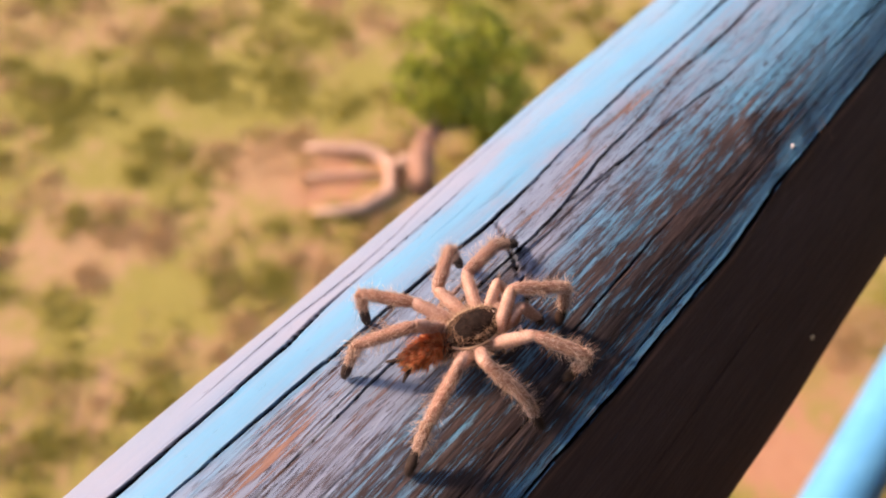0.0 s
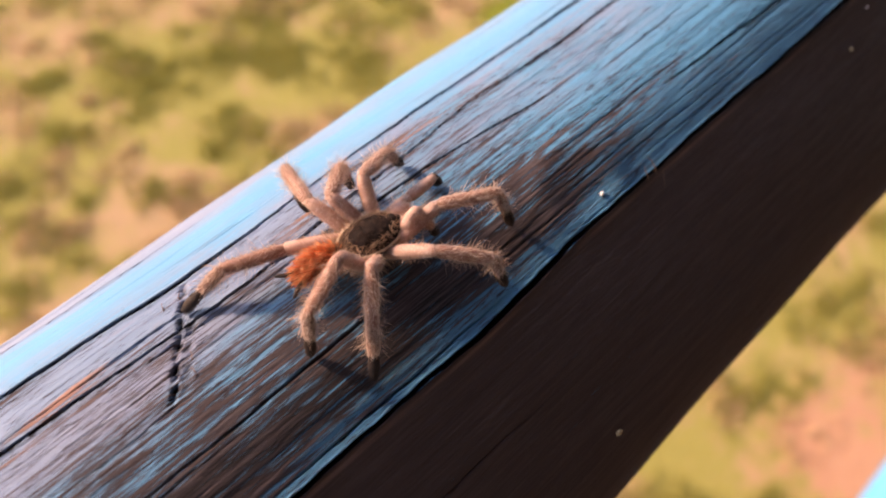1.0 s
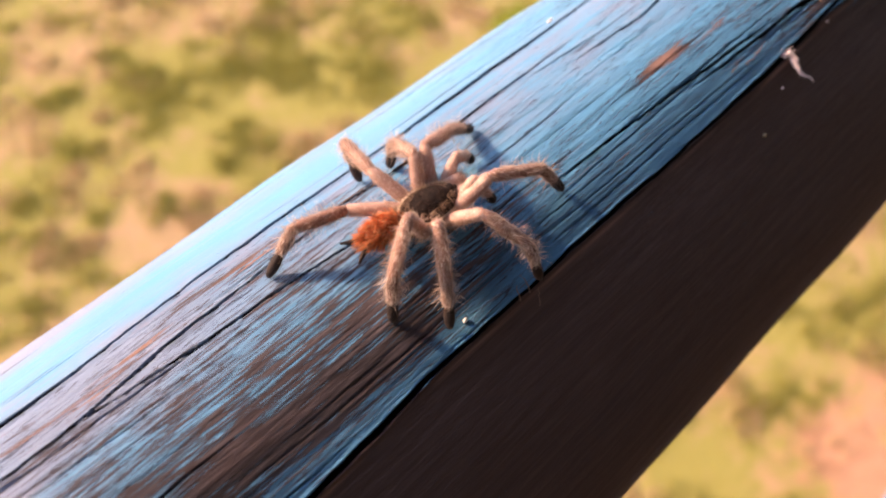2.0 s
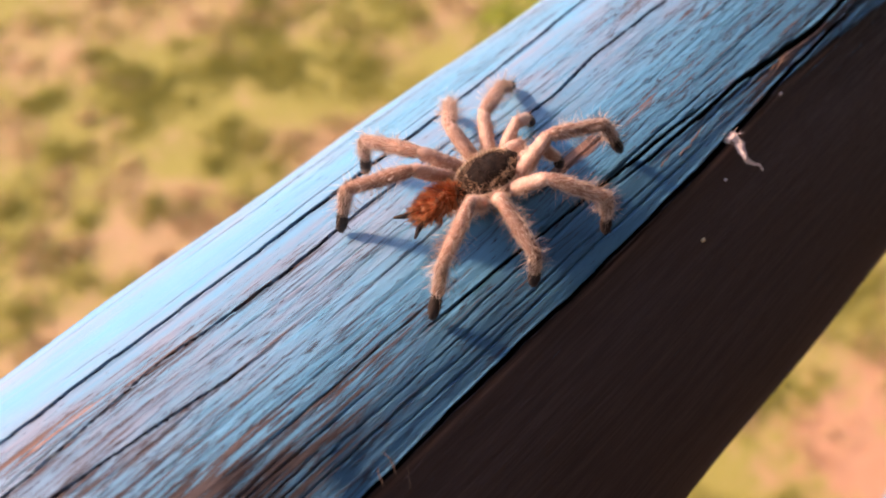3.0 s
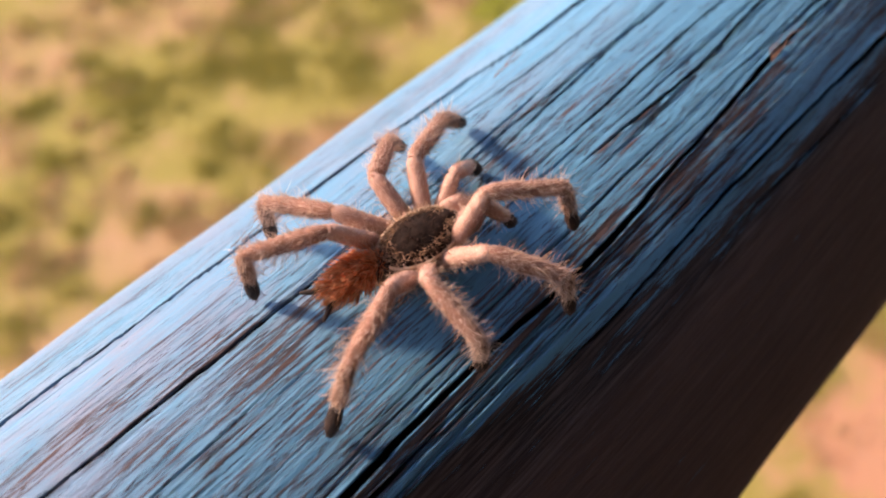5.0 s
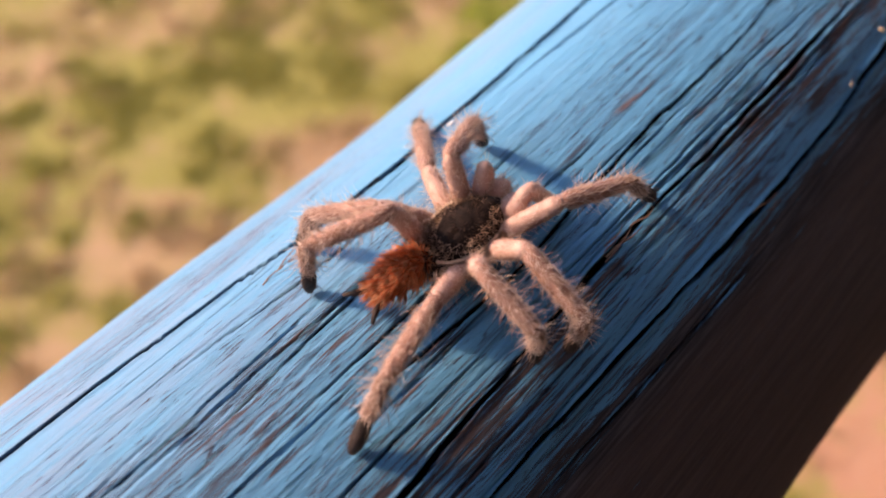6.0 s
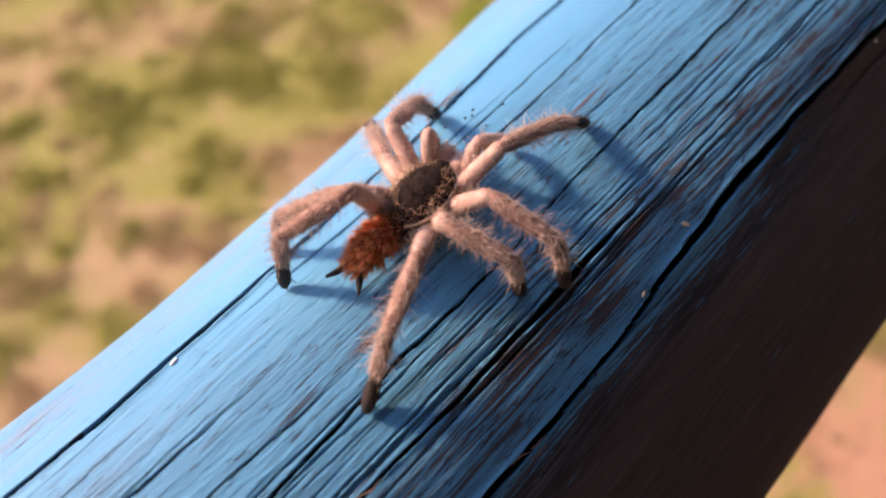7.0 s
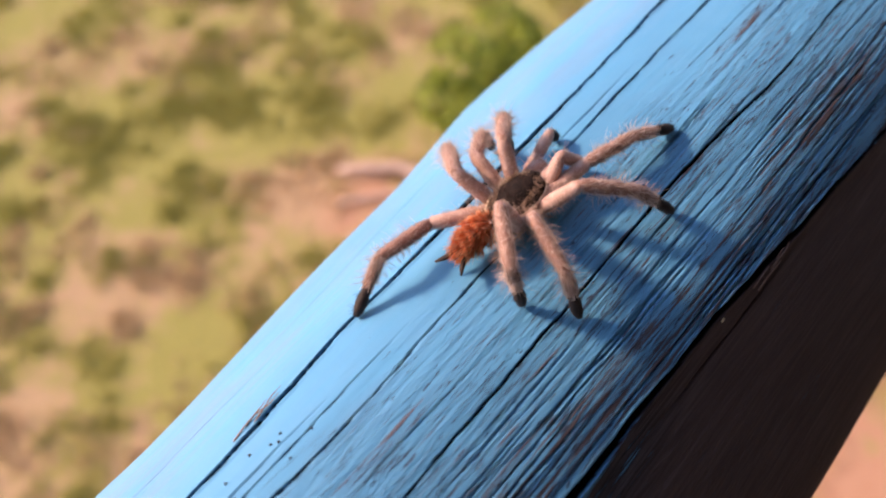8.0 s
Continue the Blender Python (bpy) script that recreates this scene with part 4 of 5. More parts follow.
    # chalky lilac paint, raised on the sunny edge to tone down its glare
    pale = np.clip((0.48 + 0.47 * (1 - smooth01(S, 0.16, 0.30))) * smooth01(-A, -60, -49) * (1 - smooth01(S, 0.45, 0.62)) + (0.58 + 0.20 * (1 - smooth01(S, 0.20, 0.32))) * (1 - smooth01(S, 0.45, 0.68)) * smooth01(-A, -97, -82) * smooth01(A, 56, 70)
                   + 0.10 * smooth01(-A, -100, -80) + 0.38 * smooth01(S, 0.38, 0.55) * (1 - 0.4 * smooth01(S, 0.68, 0.78)) * smooth01(-A, -72, -58)
                   + 0.40 * (1 - smooth01(S, 0.14, 0.22)) * smooth01(-A, -116, -104) * smooth01(A, 80, 92), 0, 0.9)
    # ripples of the grain, strongest where it is laid bare
    grainy = np.clip(bare / 0.45, 0.2, 1)
    for f, a in ((1100, 0.00005), (2700, 0.00003)):
        r += a * grainy * np.sin(arc * f + 3 * np.sin(S * 9 + arc * 60) + 2 * np.sin(S * 31 + arc * 20))
    n, m = r.shape
    co = np.stack([S, r * np.cos(np.radians(A)), r * np.sin(np.radians(A))], -1).reshape(-1, 3)
    i, j = np.meshgrid(np.arange(n - 1), np.arange(m), indexing="ij")
    j2 = (j + 1) % m
    quads = np.stack([i * m + j, (i + 1) * m + j, (i + 1) * m + j2, i * m + j2], -1).reshape(-1, 4)
    me = bpy.data.meshes.new("log_rail")
    me.vertices.add(len(co))
    me.vertices.foreach_set("co", co.ravel())
    me.loops.add(quads.size)
    me.loops.foreach_set("vertex_index", quads.ravel().astype(np.int32))
    me.polygons.add(len(quads))
    me.polygons.foreach_set("loop_start", np.arange(0, quads.size, 4, dtype=np.int32))
    me.polygons.foreach_set("use_smooth", np.ones(len(quads), bool))
    me.update(calc_edges=True)
    uv = me.uv_layers.new(name="grain")
    uvs = np.stack([S, arc], -1).reshape(-1, 2)[quads.ravel()]
    uv.data.foreach_set("uv", uvs.ravel())
    # a thin pale line painted along the split: the light its lip catches
    lip = np.exp(-((A - edge - 1.7) / 0.45) ** 2) * (1 - smooth01(S, 0.46, 0.52)) * np.clip(0.5 + 0.9 * np.sin(S * 37 + 2) * np.sin(S * 83), 0, 1)
    raw_and_lit = np.maximum(0.14 * torn, 0.55 * lip)
    for s0, a0, ws, wa, amt in RAW:
        raw_and_lit = np.maximum(raw_and_lit, amt * np.exp(-((A - a0) / wa) ** 2 - ((S - s0) / ws) ** 2))
    # a navy band along the flank, strongest near 0.31 m
    navy_band = 0.95 * np.exp(-((A - 110) / 9) ** 2 - ((S - 0.31) / 0.16) ** 2)
    for name, val in (("navy_band", navy_band), ("raw_and_lit", raw_and_lit), ("wear_shade", bare), ("groove", groove), ("pale", pale)):
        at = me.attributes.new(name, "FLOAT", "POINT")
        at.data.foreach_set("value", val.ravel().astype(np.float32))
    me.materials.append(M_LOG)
    ob = new("log_rail", me)
    ob.location = (0, 0, RAIL_Z)
    return tagged(ob, "round log rail with weathered, cracked sky-blue paint", "railing")


def on_rail(s, deg, lift=0.0):
    r = float(rail_radius(s, deg)) + lift
    a = radians(deg)
    return Vector((s, r * math.cos(a), RAIL_Z + r * math.sin(a)))


def rail_frame(s, deg, heading=0.0, lift=0.0):
    """x along the rail, z out of it, turned by the heading."""
    a = radians(deg)
    n = Vector((0, math.cos(a), math.sin(a)))
    x = Vector((1, 0, 0))
    y = n.cross(x)
    m = Matrix((x, y, n)).transposed().to_4x4()
    m.translation = on_rail(s, deg, lift)
    return m @ pose(0, 0, 0, 0, 0, heading)


rail = build_rail()

# ---- lawn and what closes the place ----
# patches of the lawn: x, y, how green (+) or bare (-)
PATCHES = [
    (2.65, 5.87, 1.0), (3.11, 5.50, 1.0), (3.70, 5.32, 1.0), (3.71, 4.48, 1.0), (4.32, 3.94, 0.8), (2.80, 4.29, 0.7), (2.25, 3.35, 0.6),
    (1.24, 3.75, 0.7), (0.76, 3.51, 0.6), (4.77, 4.78, 0.5), (3.42, 3.47, -1.0), (3.18, 3.99, -1.0), (1.67, 2.99, -1.0), (1.77, 4.01, -0.6),
    (2.92, 2.76, -1.0), (3.65, 6.25, -1.0), (1.52, 4.52, -0.6), (1.09, 3.14, -0.8), (2.28, 6.78, -0.8), (2.71, 5.37, 0.7), (3.87, 4.84, 0.7),
    (1.92, 4.65, -0.7)]
MORE_PATCHES = [
    (4.43, -0.05, -0.5), (3.78, -0.12, -1.3), (3.86, -0.53, -1.2), (2.97, 0.21, 0.8), (4.77, 0.14, 0.7), (3.97, 0.29, 0.4), (0.69, 3.85, -0.7),
    (1.80, 3.68, 0.6), (2.04, 5.65, 0.7), (3.84, 3.51, -0.7), (2.49, 3.74, -0.5)]


def grassy(x, y):
    g = 0.61 + noise.noise((x * 0.9, y * 0.9, 3.0)) * 0.35 + noise.noise((x * 2.6, y * 2.6, 9.0)) * 0.35
    for px, py, w in PATCHES + MORE_PATCHES:
        d = ((x - px) ** 2 + (y - py) ** 2) / 0.10
        if d < 9:
            g += 0.36 * w * math.exp(-d)
    return g


def reddish(x, y):
    return min(1.0, sum(math.exp(-((x - px) ** 2 + (y - py) ** 2) / 0.16) for px, py in ((3.76, -0.17), (3.57, -0.52), (4.36, -0.37), (3.62, 3.30), (3.35, 3.12))) * 0.95)


def build_lawn():
    cx = [-400, -150, -60, -35, -22] + [-15 + 0.5 * k for k in range(28)] + [-1 + 0.1 * k for k in range(111)] + [10.5 + 0.5 * k for k in range(25)] + [30, 45, 80, 160, 400]
    cy = [-400, -150, -60, -35, -22] + [-15 + 0.5 * k for k in range(26)] + [-2 + 0.1 * k for k in range(121)] + [10.5 + 0.5 * k for k in range(25)] + [30, 45, 80, 160, 400]
    n = len(cy)
    verts = [(x, y, 0) for x in cx for y in cy]
    faces = [(i * n + j, (i + 1) * n + j, (i + 1) * n + j + 1, i * n + j + 1) for i in range(len(cx) - 1) for j in range(n - 1)]
    me = mesh_of("ground", verts, faces, M_LAWN)
    for name, fn in (("grassy", grassy), ("red", reddish)):
        me.attributes.new(name, "FLOAT", "POINT").data.foreach_set("value", [fn(v[0], v[1]) for v in verts])
    return tagged(new("ground", me), "sunlit lawn of green tufts and bare reddish earth", "ground", kind="structure")


build_lawn()


def build_grass(name, mat, count, wants, seed, label, tall):
    rng = random.Random(seed)
    b = Build()
    done = 0
    while done < count:
        if done % 12 == 0:
            cx, cy = (rng.uniform(-0.8, 9.5), rng.uniform(-2.0, 10.0)) if done % 36 else (rng.gauss(3.5, 6.0), rng.gauss(4.0, 6.0))
            wide = rng.uniform(0.03, 0.14)
            if rng.random() > wants(grassy(cx, cy)):
                continue
        x, y = cx + rng.gauss(0, wide), cy + rng.gauss(0, wide)
        done += 1
        for k in range(9):
            px, py = x + rng.gauss(0, 0.045), y + rng.gauss(0, 0.045)
            h = tall * rng.uniform(0.5, 1.2)
            w = rng.uniform(0.006, 0.011)
            a = rng.uniform(0, 6.283)
            lx, ly = rng.gauss(0, 0.5) * h, rng.gauss(0, 0.5) * h
            s = len(b.v)
            ca, sa = math.cos(a) * w, math.sin(a) * w
            b.v += [(px - ca, py - sa, 0), (px + ca, py + sa, 0), (px + lx * 0.4 + ca, py + ly * 0.4 + sa, h * 0.6),
                    (px + lx * 0.4 - ca, py + ly * 0.4 - sa, h * 0.6), (px + lx, py + ly, h * 0.85)]
            b.f += [(s, s + 1, s + 2, s + 3), (s + 3, s + 2, s + 4)]
            b.i += [0, 0]
    ob = new(name, b.mesh(name, mat, False))
    return tagged(ob, label, "grass", kind="stuff")


build_grass("green_grass", M_GREEN, 10500, lambda g: min(1.0, max(0.03, (g - 0.38) * 1.8)), 11, "tufts of short green grass on the lawn", 0.045)
build_grass("dry_grass", M_STRAW, 6500, lambda g: min(1.0, max(0.12, (0.75 - g) * 2.0)), 12, "pale dry straw and withered grass on the lawn", 0.04)


# leafy clumps of the shrub: place from its foot, half width, half height
CLUMPS = [(0.16, 0.26, 0.92, 0.30, 0.22), (0.40, 0.34, 1.06, 0.30, 0.22), (0.46, 0.02, 0.80, 0.34, 0.26), (0.70, -0.06, 0.66, 0.34, 0.28), (0.90, 0.10, 0.86, 0.32, 0.26), (0.66, -0.26, 0.42, 0.28, 0.24),
          (0.36, 0.14, 0.62, 0.24, 0.2), (0.74, 0.30, 1.05, 0.30, 0.24)]


def build_shrub():
    rng = random.Random(4)
    base = new("shrub")
    base.location = (3.98, 2.86, 0)
    t = Build()
    t.tube([(0, 0, -0.05), (0.0, 0.0, 0.2), (0.06, 0.03, 0.42), (0.18, 0.06, 0.62)], [0.14, 0.115, 0.09, 0.05], 9)
    for a in range(7):
        w = a * 0.9 + rng.uniform(-0.3, 0.3)
        p0 = Vector((0.08, 0.03, 0.36)) + Vector((0.01 * a, 0, 0.02 * a))
        d = Vector((math.cos(w), math.sin(w), rng.uniform(0.3, 0.9))) * 0.28
        t.tube([p0, p0 + d * 0.5 + Vector((0, 0, 0.03)), p0 + d], [0.02, 0.014, 0.006], 6)
    part("trunk", t.mesh("shrub_trunk", M_BARK), base)
    c = Build()
    for k in range(4400):
        w, u = rng.uniform(0, 6.283), rng.uniform(-1, 1)
        rr = rng.uniform(0.35, 1.0) ** 0.5
        q = math.sqrt(1 - u * u)
        cx, cy, cz, wide, high = CLUMPS[k % len(CLUMPS)]
        p = Vector((cx + 0.06 + wide * rr * q * math.cos(w), cy - 0.06 + wide * rr * q * math.sin(w), cz - 0.12 + high * rr * u))
        if noise.noise(p * 5.0) < -0.05:
            continue
        d = Vector((rng.gauss(0, 1), rng.gauss(0, 1), rng.gauss(0.2, 0.6))).normalized()
        e = d.orthogonal().normalized()
        ln, wd = rng.uniform(0.05, 0.10), rng.uniform(0.018, 0.032)
        s = len(c.v)
        n = d.cross(e)
        c.v += [p, p + d * ln * 0.45 + e * wd + n * 0.006, p + d * ln, p + d * ln * 0.45 - e * wd + n * 0.006]
        c.f += [(s, s + 1, s + 2), (s, s + 2, s + 3)]
        c.i += [0, 0]
    part("crown", c.mesh("shrub_crown", M_LEAF, False), base)
    return tagged(base, "low leafy green shrub with a short brown trunk on the lawn", "shrub")


build_shrub()


def build_branch():
    b = Build()
    rng = random.Random(2)
    pts = []
    ctrl = [(3.62, 3.80), (3.72, 3.68), (3.92, 3.44), (3.98, 3.30), (3.96, 3.16), (3.75, 2.98), (3.46, 3.03), (3.30, 3.12), (3.16, 3.26)]
    for k, (x, y) in enumerate(ctrl):
        pts.append((x, y, 0.06 + 0.02 * math.sin(k)))
    b.tube(pts, [0.022, 0.034, 0.042, 0.05, 0.055, 0.05, 0.042, 0.036, 0.02], 9)
    b.tube([pts[4], (4.10, 3.08, 0.10), (4.18, 3.0, 0.12)], [0.045, 0.035, 0.02], 8)
    b.tube([(3.40, 3.60, 0.03), (3.58, 3.42, 0.05), (3.74, 3.28, 0.05), (3.86, 3.10, 0.04)], [0.012, 0.022, 0.024, 0.015], 7)
    ob = new("fallen_branch", b.mesh("fallen_branch", M_HOSE))
    return tagged(ob, "pale dead branch bent in a loop on the lawn", "branch")


build_branch()


def build_lower_rail():
    b = Build()
    xs = np.linspace(-1.6, 3.2, 25)
    b.tube([(x, -0.355 + 0.002 * math.sin(x * 7), RAIL_Z - 1.6 + 0.002 * math.sin(x * 5)) for x in xs], [0.075 + 0.001 * math.sin(x * 9) for x in xs], 20)
    return tagged(new("lower_rail", b.mesh("lower_rail", M_PIPE)), "smooth sky-blue painted lower rail", "railing")


build_lower_rail()


def build_post(x):
    b = Build()
    b.tube([(0, -0.355, RAIL_Z - 1.62), (0, -0.40, RAIL_Z - 1.1), (0, -0.22, RAIL_Z - 0.5), (0, -0.02, RAIL_Z - 0.05)], [0.06, 0.06, 0.055, 0.05], 16)
    ob = new("rail_post", b.mesh("rail_post", M_PIPE))
    ob.location = (x, 0, 0)
    return tagged(ob, "blue painted round timber post carrying the rail", "post", "rail posts")


for px in (-1.6, 3.2):
    build_post(px)


# unseen dark floor, ceiling and wall, added to keep sky light off the rail
def build_light_blockers():
    for name, size, loc, label in (
            ("floor", (9, 3.6, 0.16), (0.8, -2.25, RAIL_Z - 1.1), "unseen dark timber floor added below the rail's shaded side"),
            ("ceiling", (9, 4.4, 0.12), (0.8, -1.9, RAIL_Z + 1.45), "unseen dark timber ceiling added to block the sky over the rail"),
            ("wall_south", (9, 0.2, 7.4), (0.8, -4.1, 3.0), "unseen dark timber wall added to close off light from behind")):
        ob = new(name, box_mesh(name, size, M_BLOCKER))
        ob.location = loc
        tagged(ob, label, name.split("_")[0], kind="structure")


build_light_blockers()


# ---- bits lying on the rail ----
def build_fluff():
    rng = random.Random(8)
    b = Build()
    # threads run down a bent spine: a knot at the top, a thin middle, a curled tail
    spine = [(Vector((-0.0030, 0.0022, 0.0007)), 0.0007), (Vector((-0.0012, 0.0026, 0.0010)), 0.0009), (Vector((-0.0002, 0.0008, 0.0010)), 0.0008), (Vector((-0.0001, -0.0016, 0.0008)), 0.0006),
             (Vector((0.0002, -0.0034, 0.0006)), 0.0004), (Vector((0.0016, -0.0044, 0.0005)), 0.00025), (Vector((0.0032, -0.0050, 0.0005)), 0.00025), (Vector((0.0036, -0.0062, 0.0004)), 0.0002)]
    for k in range(130):
        i0 = rng.choice((0, 0, 0, 1, 1, 2, 3, 4))
        i1 = min(len(spine) - 1, i0 + rng.randint(2, 4))
        pts = []
        for c, w in spine[i0:i1 + 1]:
            p = c + Vector((rng.gauss(0, w * 0.6), rng.gauss(0, w * 0.6), abs(rng.gauss(0, w * 0.4))))
            if pts:
                pts.append((pts[-1] + p) / 2 + Vector((rng.gauss(0, w * 0.3), rng.gauss(0, w * 0.3), 0)))
            pts.append(p)
        b.tube(pts, [0.00014] * len(pts), 4)
    for k in range(16):
        c, w = spine[rng.randint(0, 3)]
        d = Vector((rng.gauss(0, 1), rng.gauss(0, 1), 0.3)).normalized()
        p = c + d * w
        b.tube([p, p + d * 0.0008 + Vector((0.0002, 0, 0)), p + d * 0.0014 + Vector((0.0005, -0.0002, 0))], [0.00008, 0.00007, 0.00005], 4)
    b.blob((-0.0018, 0.0025, 0.0007), (0.0015, 0.0009, 0.0008), 0, 7, 12, lambda d: 1 + 0.6 * noise.noise(d * 3))
    b.blob((0.0000, -0.0002, 0.0006), (0.0008, 0.0018, 0.0008), 0, 7, 12, lambda d: 1 + 0.6 * noise.noise(d * 3))
    me = b.mesh("fluff", M_FLUFF)
    me.transform(Matrix.Scale(1.3, 4))
    ob = new("fluff", me)
    ob.matrix_world = rail_frame(0.434, 117.9, -22)
    return tagged(ob, "tangled tuft of pinkish white web fluff stuck on the rail", "fluff")


build_fluff()


def build_bit(name, s, deg, size, mat, label, category, heading=0.0):
    b = Build()
    b.blob((0, 0, size[2] * 0.6), size, 0, 6, 10, lambda d: 1 + 0.25 * noise.noise(d * 2 + Vector((s * 50, deg, 0))))
    ob = new(name, b.mesh(name, mat))
    ob.matrix_world = rail_frame(s, deg, heading)
    return tagged(ob, label, category)


# a glint by the knot, made as a white dot
build_bit("glint_dot", 0.277, 112, (0.0009, 0.0006, 0.0006), M_CHIP, "small white dot standing in for a glint beside the rail's knot", "drop", 20)
build_bit("paint_chip", 0.389, 64, (0.0018, 0.0006, 0.0005), M_CHIP, "white chip of paint lifted from the cracked rail", "paint chip", 8)
build_bit("paint_chip", 0.6505, 74.2, (0.0010, 0.0005, 0.0004), M_CHIP, "white chip of paint lifted from the cracked rail", "paint chip", 10)
build_bit("seed_husk", 0.748, 117, (0.0005, 0.0011, 0.0005), M_SEED, "pale straw-coloured husk lying on the rail", "husk", 35)
build_bit("seed_husk", 0.728, 119.5, (0.0009, 0.0003, 0.0003), M_SEED, "pale straw-coloured husk lying on the rail", "husk", 20)
build_bit("seed_husk", 0.833, 121, (0.0008, 0.0003, 0.0003), M_SEED, "pale straw-coloured husk lying on the rail", "husk", 10)
build_bit("speck", 0.242, 158.5, (0.0012, 0.0009, 0.0007), M_SEED, "tiny pale crumb on the dark underside of the rail", "crumb")
build_bit("speck", 0.406, 127, (0.0008, 0.0006, 0.0005), M_SEED, "tiny pale crumb on the dark underside of the rail", "crumb")
build_bit("speck", 0.424, 121, (0.0005, 0.0005, 0.0004), M_FLUFF, "tiny pale crumb on the dark underside of the rail", "crumb")
build_bit("speck", 0.460, 116, (0.0006, 0.0005, 0.0004), M_FLUFF, "tiny pale crumb on the dark underside of the rail", "crumb")
grit_rng = random.Random(31)
for k in range(9):
    tagged(build_bit("grit", 0.735 + grit_rng.gauss(0, 0.010), 76 + grit_rng.gauss(0, 3), (0.00035, 0.00030, 0.00025), M_DARKSPECK,
                     "tiny dark grain of grit on the blue paint", "grit"), group="grit on the rail")


def build_splinters():
    """Slivers and fibres that stand up from the cracks and the gouge."""
    rng = random.Random(17)
    spots = [(0.652, 109.3, 5, 0.010, 3), (0.42, 109.5, 3, 0.006, 3), (0.301, 115.5, 4, 0.005, 70), (0.47, 110.5, 4, 0.008, 2), (0.69, 122.5, 3, 0.006, 3),
             (0.168, 74, 2, 0.003, 60), (0.158, 86, 2, 0.003, 70), (0.60, 73, 3, 0.009, 4), (0.745, 69, 3, 0.012, 3), (0.52, 64, 3, 0.010, 3), (0.86, 122, 4, 0.01, 4)]
    for s, deg, count, length, turn in spots:
        for k in range(count):
            ln = length * rng.uniform(0.5, 1.2)
            b = Build()
            w = 0.00012 + ln * 0.012
            b.tube([(-ln / 2, 0, 0), (-ln / 5, rng.gauss(0, 0.0003), 0.0004), (ln / 5, rng.gauss(0, 0.0003), 0.0007), (ln / 2, rng.gauss(0, 0.0005), 0.0009)], [w, w, w * 0.8, w * 0.2], 5, 0, 0.5)
            m = rail_frame(s - 0.003 + rng.gauss(0, 0.002 if turn > 20 else 0.004), deg + rng.gauss(0, 1.5 if turn > 20 else 0.6), turn + rng.gauss(0, 5))
            part("splinter", b.mesh("splinter", M_SPLINTER), rail, rail.matrix_basis.inverted() @ m)


build_splinters()


# ---- the tarantula ----
FEMUR, TIBIA, FOOT = 0.0145, 0.0168, 0.0155
TARSUS = 0.0074


# hip (x, y), holds of the foot, bearings of the thigh, size
LEGS = {"L1": (0.0072, 0.0046, FOOT_L1, KNEE_L1, 0.88), "L2": (0.0038, 0.0060, FOOT_L2, KNEE_L2, 0.80), "L3": (-0.0002, 0.0062, FOOT_L3, KNEE_L3, 0.90), "L4": (-0.0040, 0.0054, FOOT_L4, KNEE_L4, 1.0),
        "R1": (0.0072, -0.0046, FOOT_R1, KNEE_R1, 1.0), "R2": (0.0038, -0.0060, FOOT_R2, KNEE_R2, 0.95), "R3": (-0.0002, -0.0062, FOOT_R3, KNEE_R3, 0.90), "R4": (-0.0040, -0.0054, FOOT_R4, KNEE_R4, 1.0)}
RIDE = 0.0066


def glide(rows, t):
    """Smooth values between rows of (seconds, a, b, c)."""
    ts = [r[0] for r in rows]
    k = min(max(int(np.searchsorted(ts, t)) - 1, 0), len(ts) - 2)
    u = (t - ts[k]) / (ts[k + 1] - ts[k])
    slope = lambda i, j: (rows[min(i + 1, len(rows) - 1)][j] - rows[max(i - 1, 0)][j]) / (ts[min(i + 1, len(ts) - 1)] - ts[max(i - 1, 0)])
    h = ts[k + 1] - ts[k]
    out = []
    for j in (1, 2, 3):
        p0, p1, m0, m1 = rows[k][j], rows[k + 1][j], slope(k, j) * h, slope(k + 1, j) * h
        out.append((2 * u ** 3 - 3 * u ** 2 + 1) * p0 + (u ** 3 - 2 * u ** 2 + u) * m0 + (3 * u ** 2 - 2 * u ** 3) * p1 + (u ** 3 - u ** 2) * m1)
    return out


def foot_place(rows, t):
    """A foot stands, swings over to its next hold, and stands again."""
    k = min(max(int(np.searchsorted([r[0] for r in rows], t)) - 1, 0), len(rows) - 2)
    a, b = rows[k], rows[k + 1]
    u = (t - a[0]) / (b[0] - a[0])
    u = float(smooth01(u, 0.1, 0.9))
    far = math.hypot(b[1] - a[1], radians(b[2] - a[2]) * R)
    lift = 0.006 * math.sin(math.pi * u) * min(1.0, far / 0.02)
    mixed = [a[i] + (b[i] - a[i]) * u for i in (1, 2, 3)]
    return on_rail(mixed[0], mixed[1], mixed[2] / 1000 + lift)


def body_place(t):
    p, deg, head = glide(BODY, t)
    return rail_frame(p, deg, head, RIDE)


def bearing_at(rows, t):
    """Bearing and rise of a thigh, in degrees."""
    ts = [r[0] for r in rows]
    return float(np.interp(t, ts, np.degrees(np.unwrap(np.radians([r[1] for r in rows]))))), float(np.interp(t, ts, [r[2] for r in rows]))


